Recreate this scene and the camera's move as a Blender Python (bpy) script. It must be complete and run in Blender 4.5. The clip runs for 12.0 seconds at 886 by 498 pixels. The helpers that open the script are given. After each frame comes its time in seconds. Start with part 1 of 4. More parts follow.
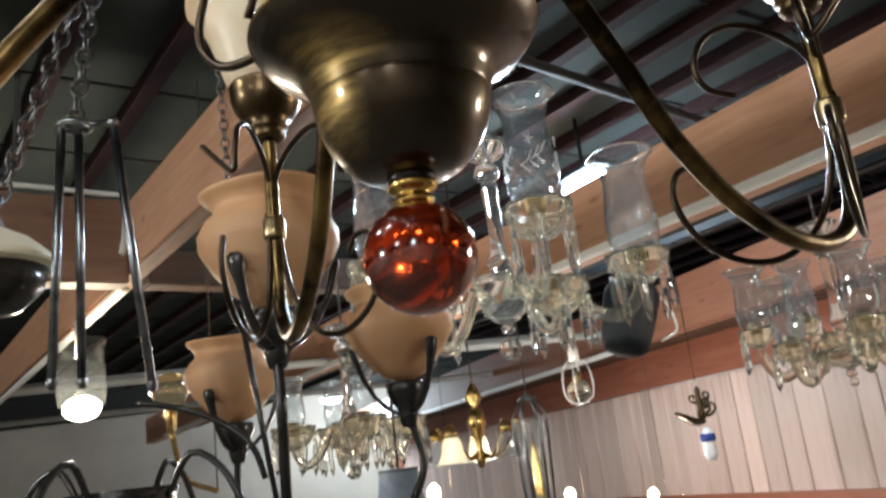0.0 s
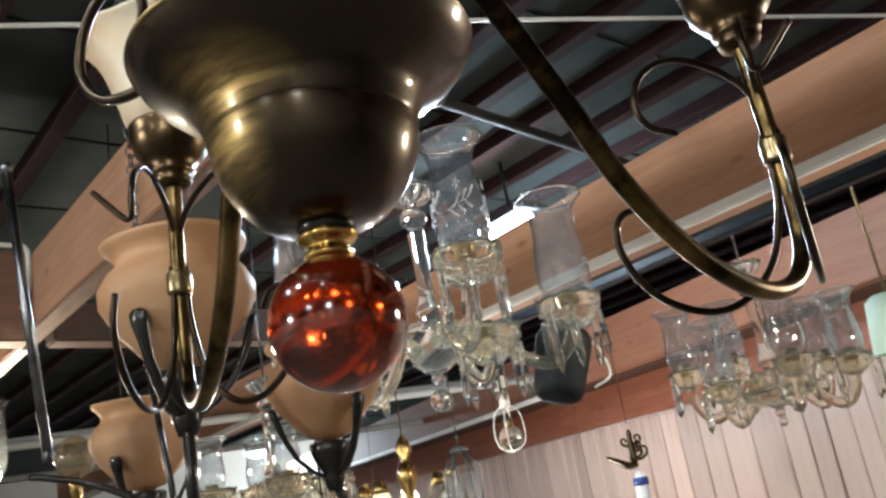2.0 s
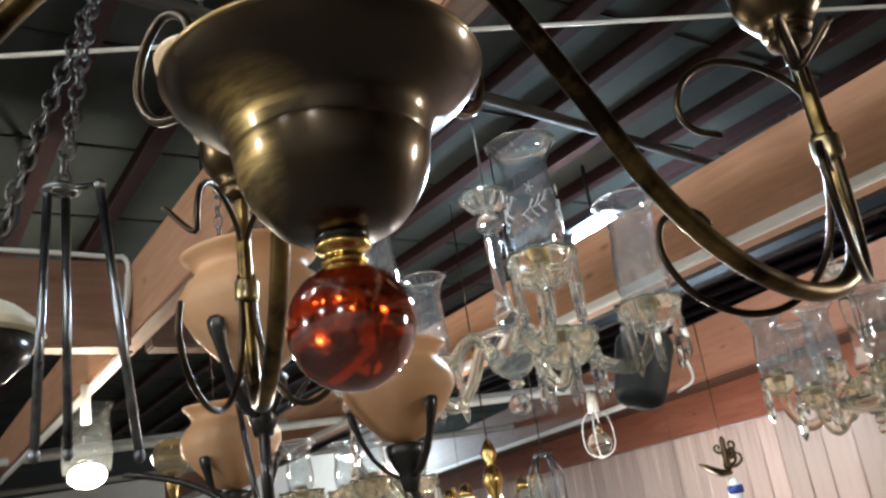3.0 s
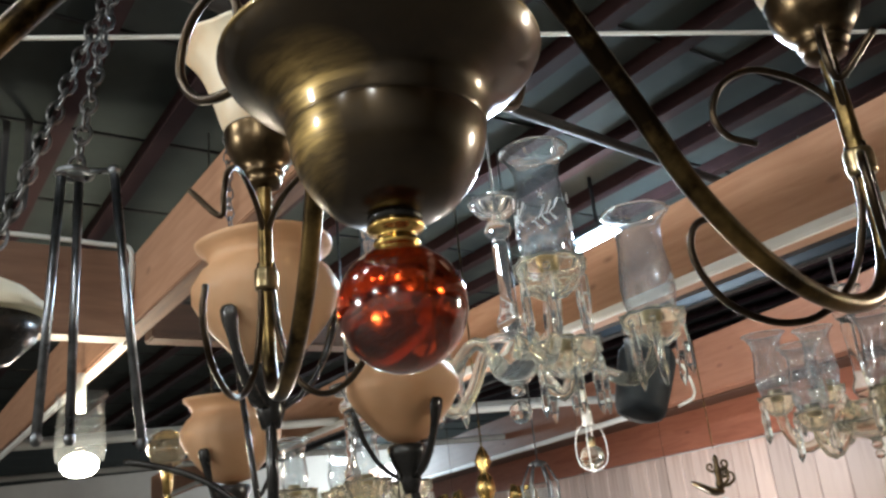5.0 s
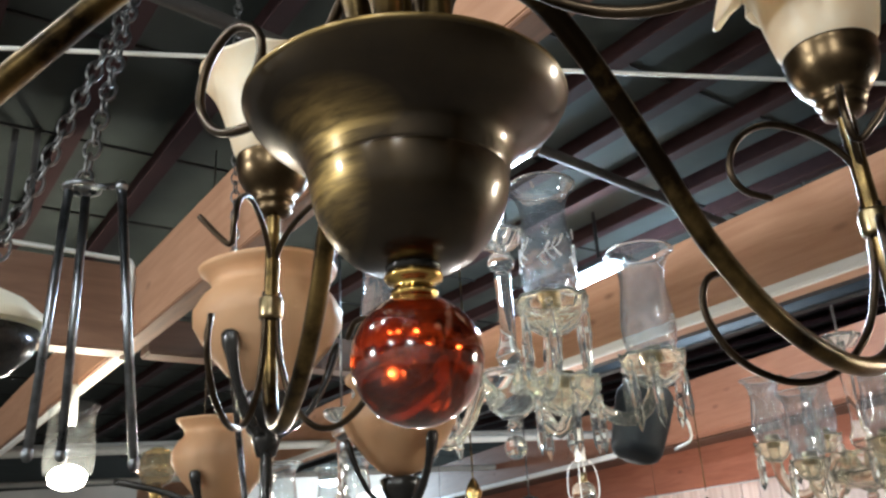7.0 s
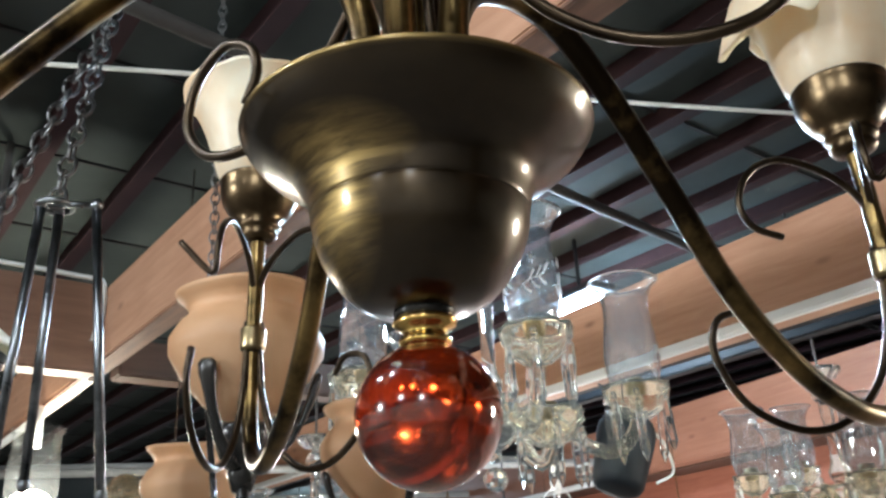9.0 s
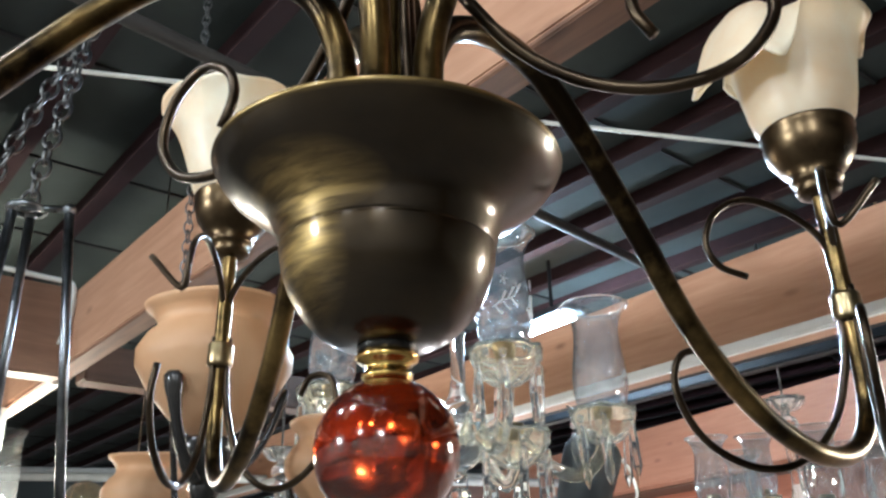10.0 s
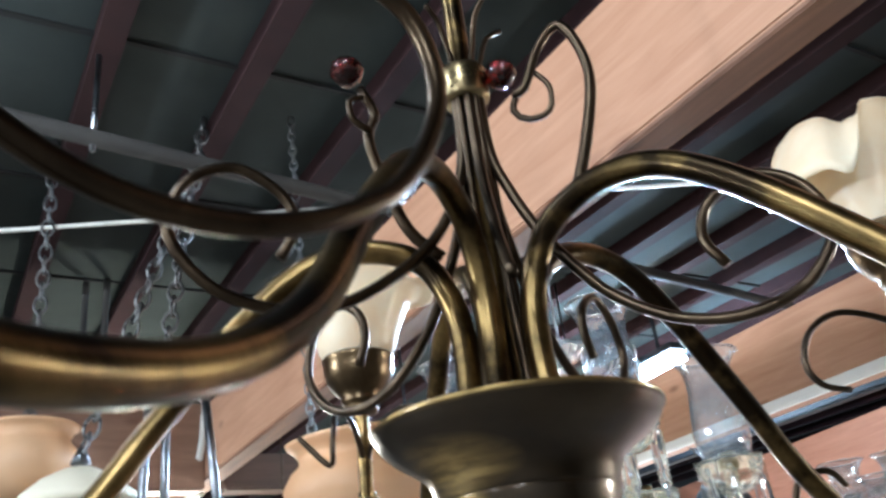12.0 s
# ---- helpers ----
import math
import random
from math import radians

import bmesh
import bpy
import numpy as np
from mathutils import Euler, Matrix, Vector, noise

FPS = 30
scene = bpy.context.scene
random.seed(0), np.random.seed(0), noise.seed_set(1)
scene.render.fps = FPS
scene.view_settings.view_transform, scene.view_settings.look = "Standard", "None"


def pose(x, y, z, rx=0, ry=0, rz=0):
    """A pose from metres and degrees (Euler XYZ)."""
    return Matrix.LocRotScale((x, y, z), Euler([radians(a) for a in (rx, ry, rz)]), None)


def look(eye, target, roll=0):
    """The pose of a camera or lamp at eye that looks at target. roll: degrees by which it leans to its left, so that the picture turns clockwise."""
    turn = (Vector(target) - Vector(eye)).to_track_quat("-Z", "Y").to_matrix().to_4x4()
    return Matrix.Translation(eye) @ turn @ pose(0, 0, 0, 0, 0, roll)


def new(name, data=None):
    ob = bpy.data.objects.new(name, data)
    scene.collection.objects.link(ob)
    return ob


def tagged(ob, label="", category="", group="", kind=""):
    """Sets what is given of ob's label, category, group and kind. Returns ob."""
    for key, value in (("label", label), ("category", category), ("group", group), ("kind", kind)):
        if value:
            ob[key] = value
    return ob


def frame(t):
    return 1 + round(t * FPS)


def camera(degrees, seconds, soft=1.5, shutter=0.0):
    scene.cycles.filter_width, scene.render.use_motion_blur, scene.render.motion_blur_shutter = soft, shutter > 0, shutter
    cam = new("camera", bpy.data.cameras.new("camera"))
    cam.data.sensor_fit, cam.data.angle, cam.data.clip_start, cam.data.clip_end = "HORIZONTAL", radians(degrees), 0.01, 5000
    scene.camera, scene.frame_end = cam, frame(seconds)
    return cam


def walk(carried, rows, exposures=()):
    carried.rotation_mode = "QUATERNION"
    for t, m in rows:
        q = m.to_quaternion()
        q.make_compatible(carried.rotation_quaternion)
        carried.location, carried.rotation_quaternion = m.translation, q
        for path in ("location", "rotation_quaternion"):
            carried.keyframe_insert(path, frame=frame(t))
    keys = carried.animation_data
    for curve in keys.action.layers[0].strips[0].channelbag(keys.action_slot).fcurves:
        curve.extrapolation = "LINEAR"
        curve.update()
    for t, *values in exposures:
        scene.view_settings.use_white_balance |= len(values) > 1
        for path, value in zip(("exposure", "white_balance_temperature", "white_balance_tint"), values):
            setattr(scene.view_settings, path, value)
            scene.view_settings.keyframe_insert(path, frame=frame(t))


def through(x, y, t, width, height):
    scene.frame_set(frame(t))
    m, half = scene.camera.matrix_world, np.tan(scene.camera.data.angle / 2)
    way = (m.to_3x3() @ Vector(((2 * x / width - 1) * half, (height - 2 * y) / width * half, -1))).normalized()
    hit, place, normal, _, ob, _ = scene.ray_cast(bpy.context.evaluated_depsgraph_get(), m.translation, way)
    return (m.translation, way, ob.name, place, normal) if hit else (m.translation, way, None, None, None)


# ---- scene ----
cam = camera(55.23, 12.0, soft=2.6, shutter=0.45)
PATH = [  # seconds, place in metres, turn in degrees
    (0.0, 0.0038, 0.0010, 1.7008, 104.83, 6.88, 0.75),
    (0.5, -0.0149, 0.0114, 1.7009, 107.16, 7.15, -0.73),
    (1.0, -0.0363, 0.0557, 1.7008, 105.87, 8.16, -2.90),
    (1.5, -0.0305, 0.0629, 1.7198, 106.47, 9.24, -4.61),
    (2.0, 0.0089, 0.0786, 1.7296, 107.22, 9.22, -3.76),
    (2.5, 0.0341, 0.0664, 1.7163, 108.27, 8.90, 1.40),
    (3.0, 0.0516, 0.0558, 1.7167, 108.52, 8.13, 2.58),
    (5.0, 0.0195, 0.0623, 1.7097, 108.93, 5.69, 1.46),
    (5.5, 0.0098, 0.0692, 1.7108, 109.48, 5.54, 0.89),
    (6.0, 0.0003, 0.0712, 1.7136, 110.01, 5.83, 0.54),
    (6.5, 0.0103, 0.0625, 1.7188, 110.28, 3.81, -0.13),
    (8.5, 0.0049, 0.0745, 1.7464, 111.41, 2.74, 1.18),
    (9.0, -0.0082, 0.0967, 1.7506, 111.91, 2.61, -1.53),
    (9.5, -0.0039, 0.0958, 1.7584, 112.54, 2.36, -2.61),
    (10.0, -0.0034, 0.0860, 1.7587, 112.75, 1.05, -3.91),
    (10.5, 0.0199, 0.0667, 1.7589, 112.59, 2.18, -4.75),
    (11.0, 0.0111, 0.0324, 1.7771, 114.55, 3.45, -1.93),
    (11.5, 0.0065, -0.0124, 1.8048, 115.18, 4.08, 1.88),
    (12.0, -0.0139, -0.0386, 1.8463, 115.70, 6.63, 5.26),
]
walk(cam, [(row[0], pose(*row[1:])) for row in PATH], exposures=[(0.0, 1.37, 6200, 6), (2.5, 1.50, 6100, 6), (5.5, 1.62, 6050, 5), (6.5, 1.74, 5980, 5), (8.5, 1.92, 5680, 4), (10.5, 2.06, 5480, 4), (12.0, 2.27, 5250, 4)])

# ---------------------------------------------------------------- light
world = bpy.data.worlds.new("world")
scene.world = world
world.use_nodes = True
world.node_tree.nodes["Background"].inputs[0].default_value = (0.75, 0.85, 1.0, 1)
world.node_tree.nodes["Background"].inputs[1].default_value = 0.05

U = Vector((-0.574, 0.819, 0))          # along the roof beams
V = Vector((0.819, 0.574, 0))           # across them
AX, AY = -0.001, 0.49                   # axis of the brass chandelier

# lamps outside the view, behind and beside the camera: place of the bulb, watts
SPOTS = [(-1.07, 0.72, 2.75), (-0.76, 0.38, 2.75), (-0.23, -0.14, 2.75)]     # on one track
# globes added as fill light, with no known source
FILL_GLOBES = [((-5.8, -0.75, 2.85), 185), ((-2.1, -1.8, 2.92), 22), ((3.1, -0.3, 2.6), 10), ((-0.6, -3.0, 2.92), 42)]


# ---------------------------------------------------------------- materials
def nodes(name):
    m = bpy.data.materials.new(name)
    m.use_nodes = True
    t = m.node_tree
    return m, t, t.nodes["Principled BSDF"]


def put(t, kind, **values):
    n = t.nodes.new(kind)
    for k, v in values.items():
        n.inputs[k.replace("_", " ")].default_value = v
    return n


def surface(name, low, high, rough=0.5, metal=0.0, scale=8.0, stretch=(1, 1, 1), bump=0.1, fine=60.0, contrast=(0.3, 0.7), rough_to=None):
    """A two-scale mottled surface: broad stains between two colours, and a fine relief."""
    m, t, b = nodes(name)
    co = put(t, "ShaderNodeTexCoord")
    mp = put(t, "ShaderNodeMapping", Scale=stretch)
    t.links.new(co.outputs["Object"], mp.inputs["Vector"])
    big = put(t, "ShaderNodeTexNoise", Scale=scale, Detail=6.0, Roughness=0.6)
    t.links.new(mp.outputs[0], big.inputs["Vector"])
    ramp = put(t, "ShaderNodeValToRGB")
    e = ramp.color_ramp.elements
    e[0].position, e[0].color = contrast[0], (*low, 1)
    e[1].position, e[1].color = contrast[1], (*high, 1)
    t.links.new(big.outputs["Fac"], ramp.inputs["Fac"])
    t.links.new(ramp.outputs["Color"], b.inputs["Base Color"])
    b.inputs["Metallic"].default_value = metal
    rr = put(t, "ShaderNodeMapRange")
    rr.inputs["To Min"].default_value = rough
    rr.inputs["To Max"].default_value = rough_to if rough_to is not None else min(1, rough + 0.15)
    t.links.new(big.outputs["Fac"], rr.inputs["Value"])
    t.links.new(rr.outputs[0], b.inputs["Roughness"])
    small = put(t, "ShaderNodeTexNoise", Scale=fine, Detail=4.0)
    t.links.new(mp.outputs[0], small.inputs["Vector"])
    bp = put(t, "ShaderNodeBump", Strength=bump, Distance=0.002)
    t.links.new(small.outputs["Fac"], bp.inputs["Height"])
    t.links.new(bp.outputs[0], b.inputs["Normal"])
    return m


def timber(name, low, high, dark):
    """Planed glulam: long grain along local x, and a few knots."""
    m, t, b = nodes(name)
    co = put(t, "ShaderNodeTexCoord")
    mp = put(t, "ShaderNodeMapping", Scale=(1.2, 14, 14))
    t.links.new(co.outputs["Object"], mp.inputs["Vector"])
    grain = put(t, "ShaderNodeTexNoise", Scale=2.5, Detail=8.0, Roughness=0.65, Distortion=0.6)
    t.links.new(mp.outputs[0], grain.inputs["Vector"])
    ramp = put(t, "ShaderNodeValToRGB")
    e = ramp.color_ramp.elements
    e[0].position, e[0].color = 0.3, (*low, 1)
    e[1].position, e[1].color = 0.72, (*high, 1)
    t.links.new(grain.outputs["Fac"], ramp.inputs["Fac"])
    mk = put(t, "ShaderNodeMapping", Scale=(2.2, 5.5, 5.5))
    t.links.new(co.outputs["Object"], mk.inputs["Vector"])
    vor = put(t, "ShaderNodeTexVoronoi", Scale=1.6, Randomness=1.0)
    t.links.new(mk.outputs[0], vor.inputs["Vector"])
    kr = put(t, "ShaderNodeMapRange")
    kr.inputs["From Min"].default_value, kr.inputs["From Max"].default_value = 0.03, 0.14
    kr.inputs["To Min"].default_value, kr.inputs["To Max"].default_value = 0.75, 0.0
    t.links.new(vor.outputs["Distance"], kr.inputs["Value"])
    mix = put(t, "ShaderNodeMix")
    mix.data_type = "RGBA"
    mix.inputs["B"].default_value = (*dark, 1)
    for s in mix.inputs:
        if s.type == "RGBA" and s.name == "B":
            s.default_value = (*dark, 1)
    t.links.new(kr.outputs[0], mix.inputs[0])
    t.links.new(ramp.outputs["Color"], [s for s in mix.inputs if s.type == "RGBA" and s.name == "A"][0])
    t.links.new([s for s in mix.outputs if s.type == "RGBA"][0], b.inputs["Base Color"])
    b.inputs["Roughness"].default_value = 0.55
    bp = put(t, "ShaderNodeBump", Strength=0.25, Distance=0.002)
    t.links.new(grain.outputs["Fac"], bp.inputs["Height"])
    t.links.new(bp.outputs[0], b.inputs["Normal"])
    return m


def glass(name, colour=(1, 1, 1), rough=0.0, ior=1.46):
    m, t, b = nodes(name)
    b.inputs["Base Color"].default_value = (*colour, 1)
    b.inputs["Roughness"].default_value = rough
    b.inputs["IOR"].default_value = ior
    b.inputs["Transmission Weight"].default_value = 1.0
    return m


def dusty(name, colour, ior, dust, film=(0.9, 0.9, 0.88)):
    """Clear glass under a thin film of dust."""
    m = glass(name, colour, 0.015, ior)
    t = m.node_tree
    b, out = t.nodes["Principled BSDF"], t.nodes["Material Output"]
    tr = put(t, "ShaderNodeBsdfTranslucent")
    tr.inputs["Color"].default_value = (*film, 1)
    df = put(t, "ShaderNodeBsdfDiffuse")
    df.inputs["Color"].default_value = (*film, 1)
    half = put(t, "ShaderNodeMixShader", Fac=0.5)
    mx = put(t, "ShaderNodeMixShader", Fac=dust)
    t.links.new(tr.outputs[0], half.inputs[1])
    t.links.new(df.outputs[0], half.inputs[2])
    t.links.new(b.outputs[0], mx.inputs[1])
    t.links.new(half.outputs[0], mx.inputs[2])
    t.links.new(mx.outputs[0], out.inputs["Surface"])
    return m


def thin_glass(name, tint, dust, gloss=0.11, edge=0.85):
    """Blown glass so thin that it hardly bends the light: clear, glossy at a slant, a little dusty."""
    m, t, b = nodes(name)
    out = t.nodes["Material Output"]
    tp, gl, df = put(t, "ShaderNodeBsdfTransparent"), put(t, "ShaderNodeBsdfGlossy", Roughness=0.03), put(t, "ShaderNodeBsdfDiffuse")
    tp.inputs["Color"].default_value = (*tint, 1)
    df.inputs["Color"].default_value = (0.9, 0.92, 0.94, 1)
    noise_tex = put(t, "ShaderNodeTexNoise", Scale=35.0, Detail=5.0)
    amount = put(t, "ShaderNodeMapRange")
    amount.inputs["To Min"].default_value, amount.inputs["To Max"].default_value = dust * 0.5, dust * 1.5
    t.links.new(noise_tex.outputs["Fac"], amount.inputs["Value"])
    co, ripple = put(t, "ShaderNodeTexCoord"), put(t, "ShaderNodeTexNoise", Scale=38.0, Detail=2.0)
    t.links.new(co.outputs["Object"], ripple.inputs["Vector"])
    bp = put(t, "ShaderNodeBump", Strength=0.35, Distance=0.004)
    t.links.new(ripple.outputs["Fac"], bp.inputs["Height"])
    t.links.new(bp.outputs[0], gl.inputs["Normal"])
    lw = put(t, "ShaderNodeLayerWeight", Blend=0.5)
    fr = put(t, "ShaderNodeMath")
    fr.operation = "POWER"
    fr.inputs[1].default_value = 2.6
    t.links.new(lw.outputs["Facing"], fr.inputs[0])
    up = put(t, "ShaderNodeMapRange")
    up.inputs["To Min"].default_value, up.inputs["To Max"].default_value = gloss, edge
    t.links.new(fr.outputs[0], up.inputs["Value"])
    fr = up
    m1, m2 = put(t, "ShaderNodeMixShader"), put(t, "ShaderNodeMixShader")
    t.links.new(fr.outputs[0], m1.inputs[0])
    t.links.new(tp.outputs[0], m1.inputs[1])
    t.links.new(gl.outputs[0], m1.inputs[2])
    t.links.new(amount.outputs[0], m2.inputs[0])
    t.links.new(m1.outputs[0], m2.inputs[1])
    tr, half = put(t, "ShaderNodeBsdfTranslucent"), put(t, "ShaderNodeMixShader", Fac=0.5)
    tr.inputs["Color"].default_value = (0.9, 0.92, 0.94, 1)
    t.links.new(df.outputs[0], half.inputs[1])
    t.links.new(tr.outputs[0], half.inputs[2])
    t.links.new(half.outputs[0], m2.inputs[2])
    t.links.new(m2.outputs[0], out.inputs["Surface"])
    return m


def milky(name, low, high, through=0.35, rough=0.3, scale=14.0):
    """Frosted or marbled glass that lets light through."""
    m = surface(name, low, high, rough=rough, scale=scale, bump=0.02)
    t = m.node_tree
    b, out = t.nodes["Principled BSDF"], t.nodes["Material Output"]
    tr = put(t, "ShaderNodeBsdfTranslucent")
    tr.inputs["Color"].default_value = (*high, 1)
    mx = put(t, "ShaderNodeMixShader", Fac=through)
    t.links.new(b.outputs[0], mx.inputs[1])
    t.links.new(tr.outputs[0], mx.inputs[2])
    t.links.new(mx.outputs[0], out.inputs["Surface"])
    return m


def glow(name, colour, strength):
    m, t, b = nodes(name)
    b.inputs["Base Color"].default_value = (*colour, 1)
    b.inputs["Emission Color"].default_value = (*colour, 1)
    b.inputs["Emission Strength"].default_value = strength
    return m


BRASS = surface("antique_brass", (0.028, 0.0188, 0.0100), (0.062, 0.0425, 0.0195), rough=0.30, rough_to=0.40, metal=1.0, scale=9.0, stretch=(1, 1, 2.2), bump=0.012, fine=180, contrast=(0.35, 0.7))
BRASS.node_tree.nodes["Principled BSDF"].inputs["Coat Weight"].default_value = 0.7
BRASS.node_tree.nodes["Principled BSDF"].inputs["Coat Roughness"].default_value = 0.13
# the bowl: the bronzing is rubbed through to brass in a brushed patch and along the rim, with a bright reflection
# painted into the patch colour
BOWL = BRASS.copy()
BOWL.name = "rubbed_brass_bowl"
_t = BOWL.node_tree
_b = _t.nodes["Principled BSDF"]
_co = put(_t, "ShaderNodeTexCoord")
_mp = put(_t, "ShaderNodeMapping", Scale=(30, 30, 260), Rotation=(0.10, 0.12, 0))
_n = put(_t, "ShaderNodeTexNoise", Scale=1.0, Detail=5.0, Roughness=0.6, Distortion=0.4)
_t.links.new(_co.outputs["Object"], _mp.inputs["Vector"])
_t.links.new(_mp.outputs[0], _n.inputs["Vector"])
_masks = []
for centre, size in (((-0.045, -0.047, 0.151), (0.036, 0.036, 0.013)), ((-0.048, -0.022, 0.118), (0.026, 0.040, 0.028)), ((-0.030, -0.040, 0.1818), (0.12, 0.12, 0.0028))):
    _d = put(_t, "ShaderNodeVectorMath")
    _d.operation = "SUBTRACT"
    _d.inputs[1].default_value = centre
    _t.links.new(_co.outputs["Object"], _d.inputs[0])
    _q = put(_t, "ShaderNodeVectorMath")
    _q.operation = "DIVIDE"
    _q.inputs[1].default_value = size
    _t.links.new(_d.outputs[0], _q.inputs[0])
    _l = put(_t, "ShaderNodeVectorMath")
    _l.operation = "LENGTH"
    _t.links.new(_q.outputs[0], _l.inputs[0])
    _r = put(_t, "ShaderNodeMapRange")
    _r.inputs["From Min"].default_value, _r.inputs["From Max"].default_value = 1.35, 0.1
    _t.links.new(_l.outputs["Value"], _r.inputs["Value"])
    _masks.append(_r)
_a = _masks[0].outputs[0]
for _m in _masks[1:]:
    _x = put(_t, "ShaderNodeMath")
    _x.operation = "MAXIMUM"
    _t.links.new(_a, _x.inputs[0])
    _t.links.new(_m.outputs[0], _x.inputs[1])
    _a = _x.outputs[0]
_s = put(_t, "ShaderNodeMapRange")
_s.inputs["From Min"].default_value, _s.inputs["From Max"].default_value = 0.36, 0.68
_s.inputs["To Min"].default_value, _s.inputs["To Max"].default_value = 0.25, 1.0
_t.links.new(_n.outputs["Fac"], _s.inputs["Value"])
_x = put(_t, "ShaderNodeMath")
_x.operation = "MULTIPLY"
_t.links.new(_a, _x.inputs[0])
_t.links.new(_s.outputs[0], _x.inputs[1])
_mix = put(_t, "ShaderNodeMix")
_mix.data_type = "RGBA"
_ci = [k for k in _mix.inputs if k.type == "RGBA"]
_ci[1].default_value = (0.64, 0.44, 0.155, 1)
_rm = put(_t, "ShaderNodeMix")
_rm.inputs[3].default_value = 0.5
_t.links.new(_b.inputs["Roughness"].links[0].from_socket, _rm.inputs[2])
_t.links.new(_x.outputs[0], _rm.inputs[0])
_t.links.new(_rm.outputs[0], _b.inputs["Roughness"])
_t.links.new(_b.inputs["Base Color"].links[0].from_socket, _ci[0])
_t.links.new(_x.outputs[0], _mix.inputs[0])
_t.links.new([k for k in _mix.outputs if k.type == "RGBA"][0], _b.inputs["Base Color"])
BRASS_TUBE = surface("bronzed_brass_tube", (0.026, 0.018, 0.010), (0.38, 0.255, 0.095), rough=0.25, rough_to=0.36, metal=1.0, scale=14.0, bump=0.04, fine=200, contrast=(0.43, 0.76))
WIRE = surface("dark_bronze_wire", (0.026, 0.019, 0.014), (0.095, 0.068, 0.043), rough=0.25, rough_to=0.42, metal=1.0, scale=25.0, bump=0.05, fine=220)
GOLD = surface("polished_brass", (0.72, 0.47, 0.13), (0.92, 0.66, 0.24), rough=0.1, rough_to=0.2, metal=1.0, scale=20, bump=0.02)
STEEL = surface("worn_grey_metal", (0.085, 0.092, 0.10), (0.30, 0.315, 0.335), rough=0.22, metal=1.0, scale=20, bump=0.05)
CHAIN = surface("dull_chain_steel", (0.07, 0.07, 0.07), (0.20, 0.20, 0.20), rough=0.35, metal=1.0, scale=30, bump=0.05)
IRON = surface("black_iron", (0.012, 0.012, 0.012), (0.032, 0.029, 0.026), rough=0.14, metal=0.25, scale=20, bump=0.1, fine=60)
AMBER = glass("amber_glass", (0.40, 0.038, 0.006), 0.12, 1.5)
AMBER.node_tree.nodes["Principled BSDF"].inputs["Coat Weight"].default_value = 1.0
AMBER.node_tree.nodes["Principled BSDF"].inputs["Coat Roughness"].default_value = 0.01
RUBY = glass("ruby_glass", (0.09, 0.008, 0.008), 0.08, 1.5)
CLEAR = thin_glass("clear_glass", (0.95, 0.97, 0.98), 0.013, 0.12, 0.9)
BLOOM = thin_glass("bloomed_glass", (0.88, 0.905, 0.925), 0.026, 0.10, 0.85)
HAZE = thin_glass("hazy_glass", (0.96, 0.97, 0.97), 0.004, 0.02, 0.22)
AMBER_CLEAR = thin_glass("amber_clear_glass", (0.93, 0.84, 0.66), 0.02, 0.08)
CRYSTAL = dusty("cut_crystal", (0.94, 0.935, 0.885), 1.5, 0.015)
HONEY = dusty("old_straw_glass", (0.85, 0.81, 0.70), 1.5, 0.024, (0.86, 0.80, 0.66))
FROST = surface("engraved_frost", (0.8, 0.84, 0.88), (0.95, 0.97, 1.0), rough=0.5, scale=40)
ALABASTER = milky("alabaster_glass", (0.88, 0.70, 0.47), (0.94, 0.89, 0.75), 0.45, 0.28, 11.0)
# amber tint that creeps in from the lip of the tulip shades
_t = ALABASTER.node_tree
_b = _t.nodes["Principled BSDF"]
_co, _xyz, _n = put(_t, "ShaderNodeTexCoord"), put(_t, "ShaderNodeSeparateXYZ"), put(_t, "ShaderNodeTexNoise", Scale=16.0, Detail=4.0, Distortion=0.8)
_t.links.new(_co.outputs["Object"], _xyz.inputs[0])
_t.links.new(_co.outputs["Object"], _n.inputs["Vector"])
_r, _s, _x = put(_t, "ShaderNodeMapRange"), put(_t, "ShaderNodeMapRange"), put(_t, "ShaderNodeMath")
_r.inputs["From Min"].default_value, _r.inputs["From Max"].default_value = 0.49, 0.575
_s.inputs["From Min"].default_value, _s.inputs["From Max"].default_value = 0.40, 0.62
_x.operation = "MULTIPLY"
_t.links.new(_xyz.outputs["Z"], _r.inputs["Value"])
_t.links.new(_n.outputs["Fac"], _s.inputs["Value"])
_t.links.new(_r.outputs[0], _x.inputs[0])
_t.links.new(_s.outputs[0], _x.inputs[1])
_mix = put(_t, "ShaderNodeMix")
_mix.data_type = "RGBA"
_ci = [k for k in _mix.inputs if k.type == "RGBA"]
_ci[1].default_value = (0.84, 0.60, 0.35, 1)
_t.links.new(_b.inputs["Base Color"].links[0].from_socket, _ci[0])
_t.links.new(_x.outputs[0], _mix.inputs[0])
for _sock in (_b.inputs["Base Color"], [n for n in _t.nodes if n.bl_idname == "ShaderNodeBsdfTranslucent"][0].inputs["Color"]):
    _t.links.new([k for k in _mix.outputs if k.type == "RGBA"][0], _sock)
PEACH = milky("peach_frosted_glass", (0.58, 0.335, 0.170), (0.72, 0.48, 0.285), 0.32, 0.45, 5.0)
CREAM = milky("cream_shade", (0.72, 0.66, 0.52), (0.85, 0.80, 0.66), 0.3, 0.5, 6.0)
GLULAM = timber("pink_glulam", (0.43, 0.218, 0.124), (0.58, 0.335, 0.214), (0.18, 0.075, 0.042))
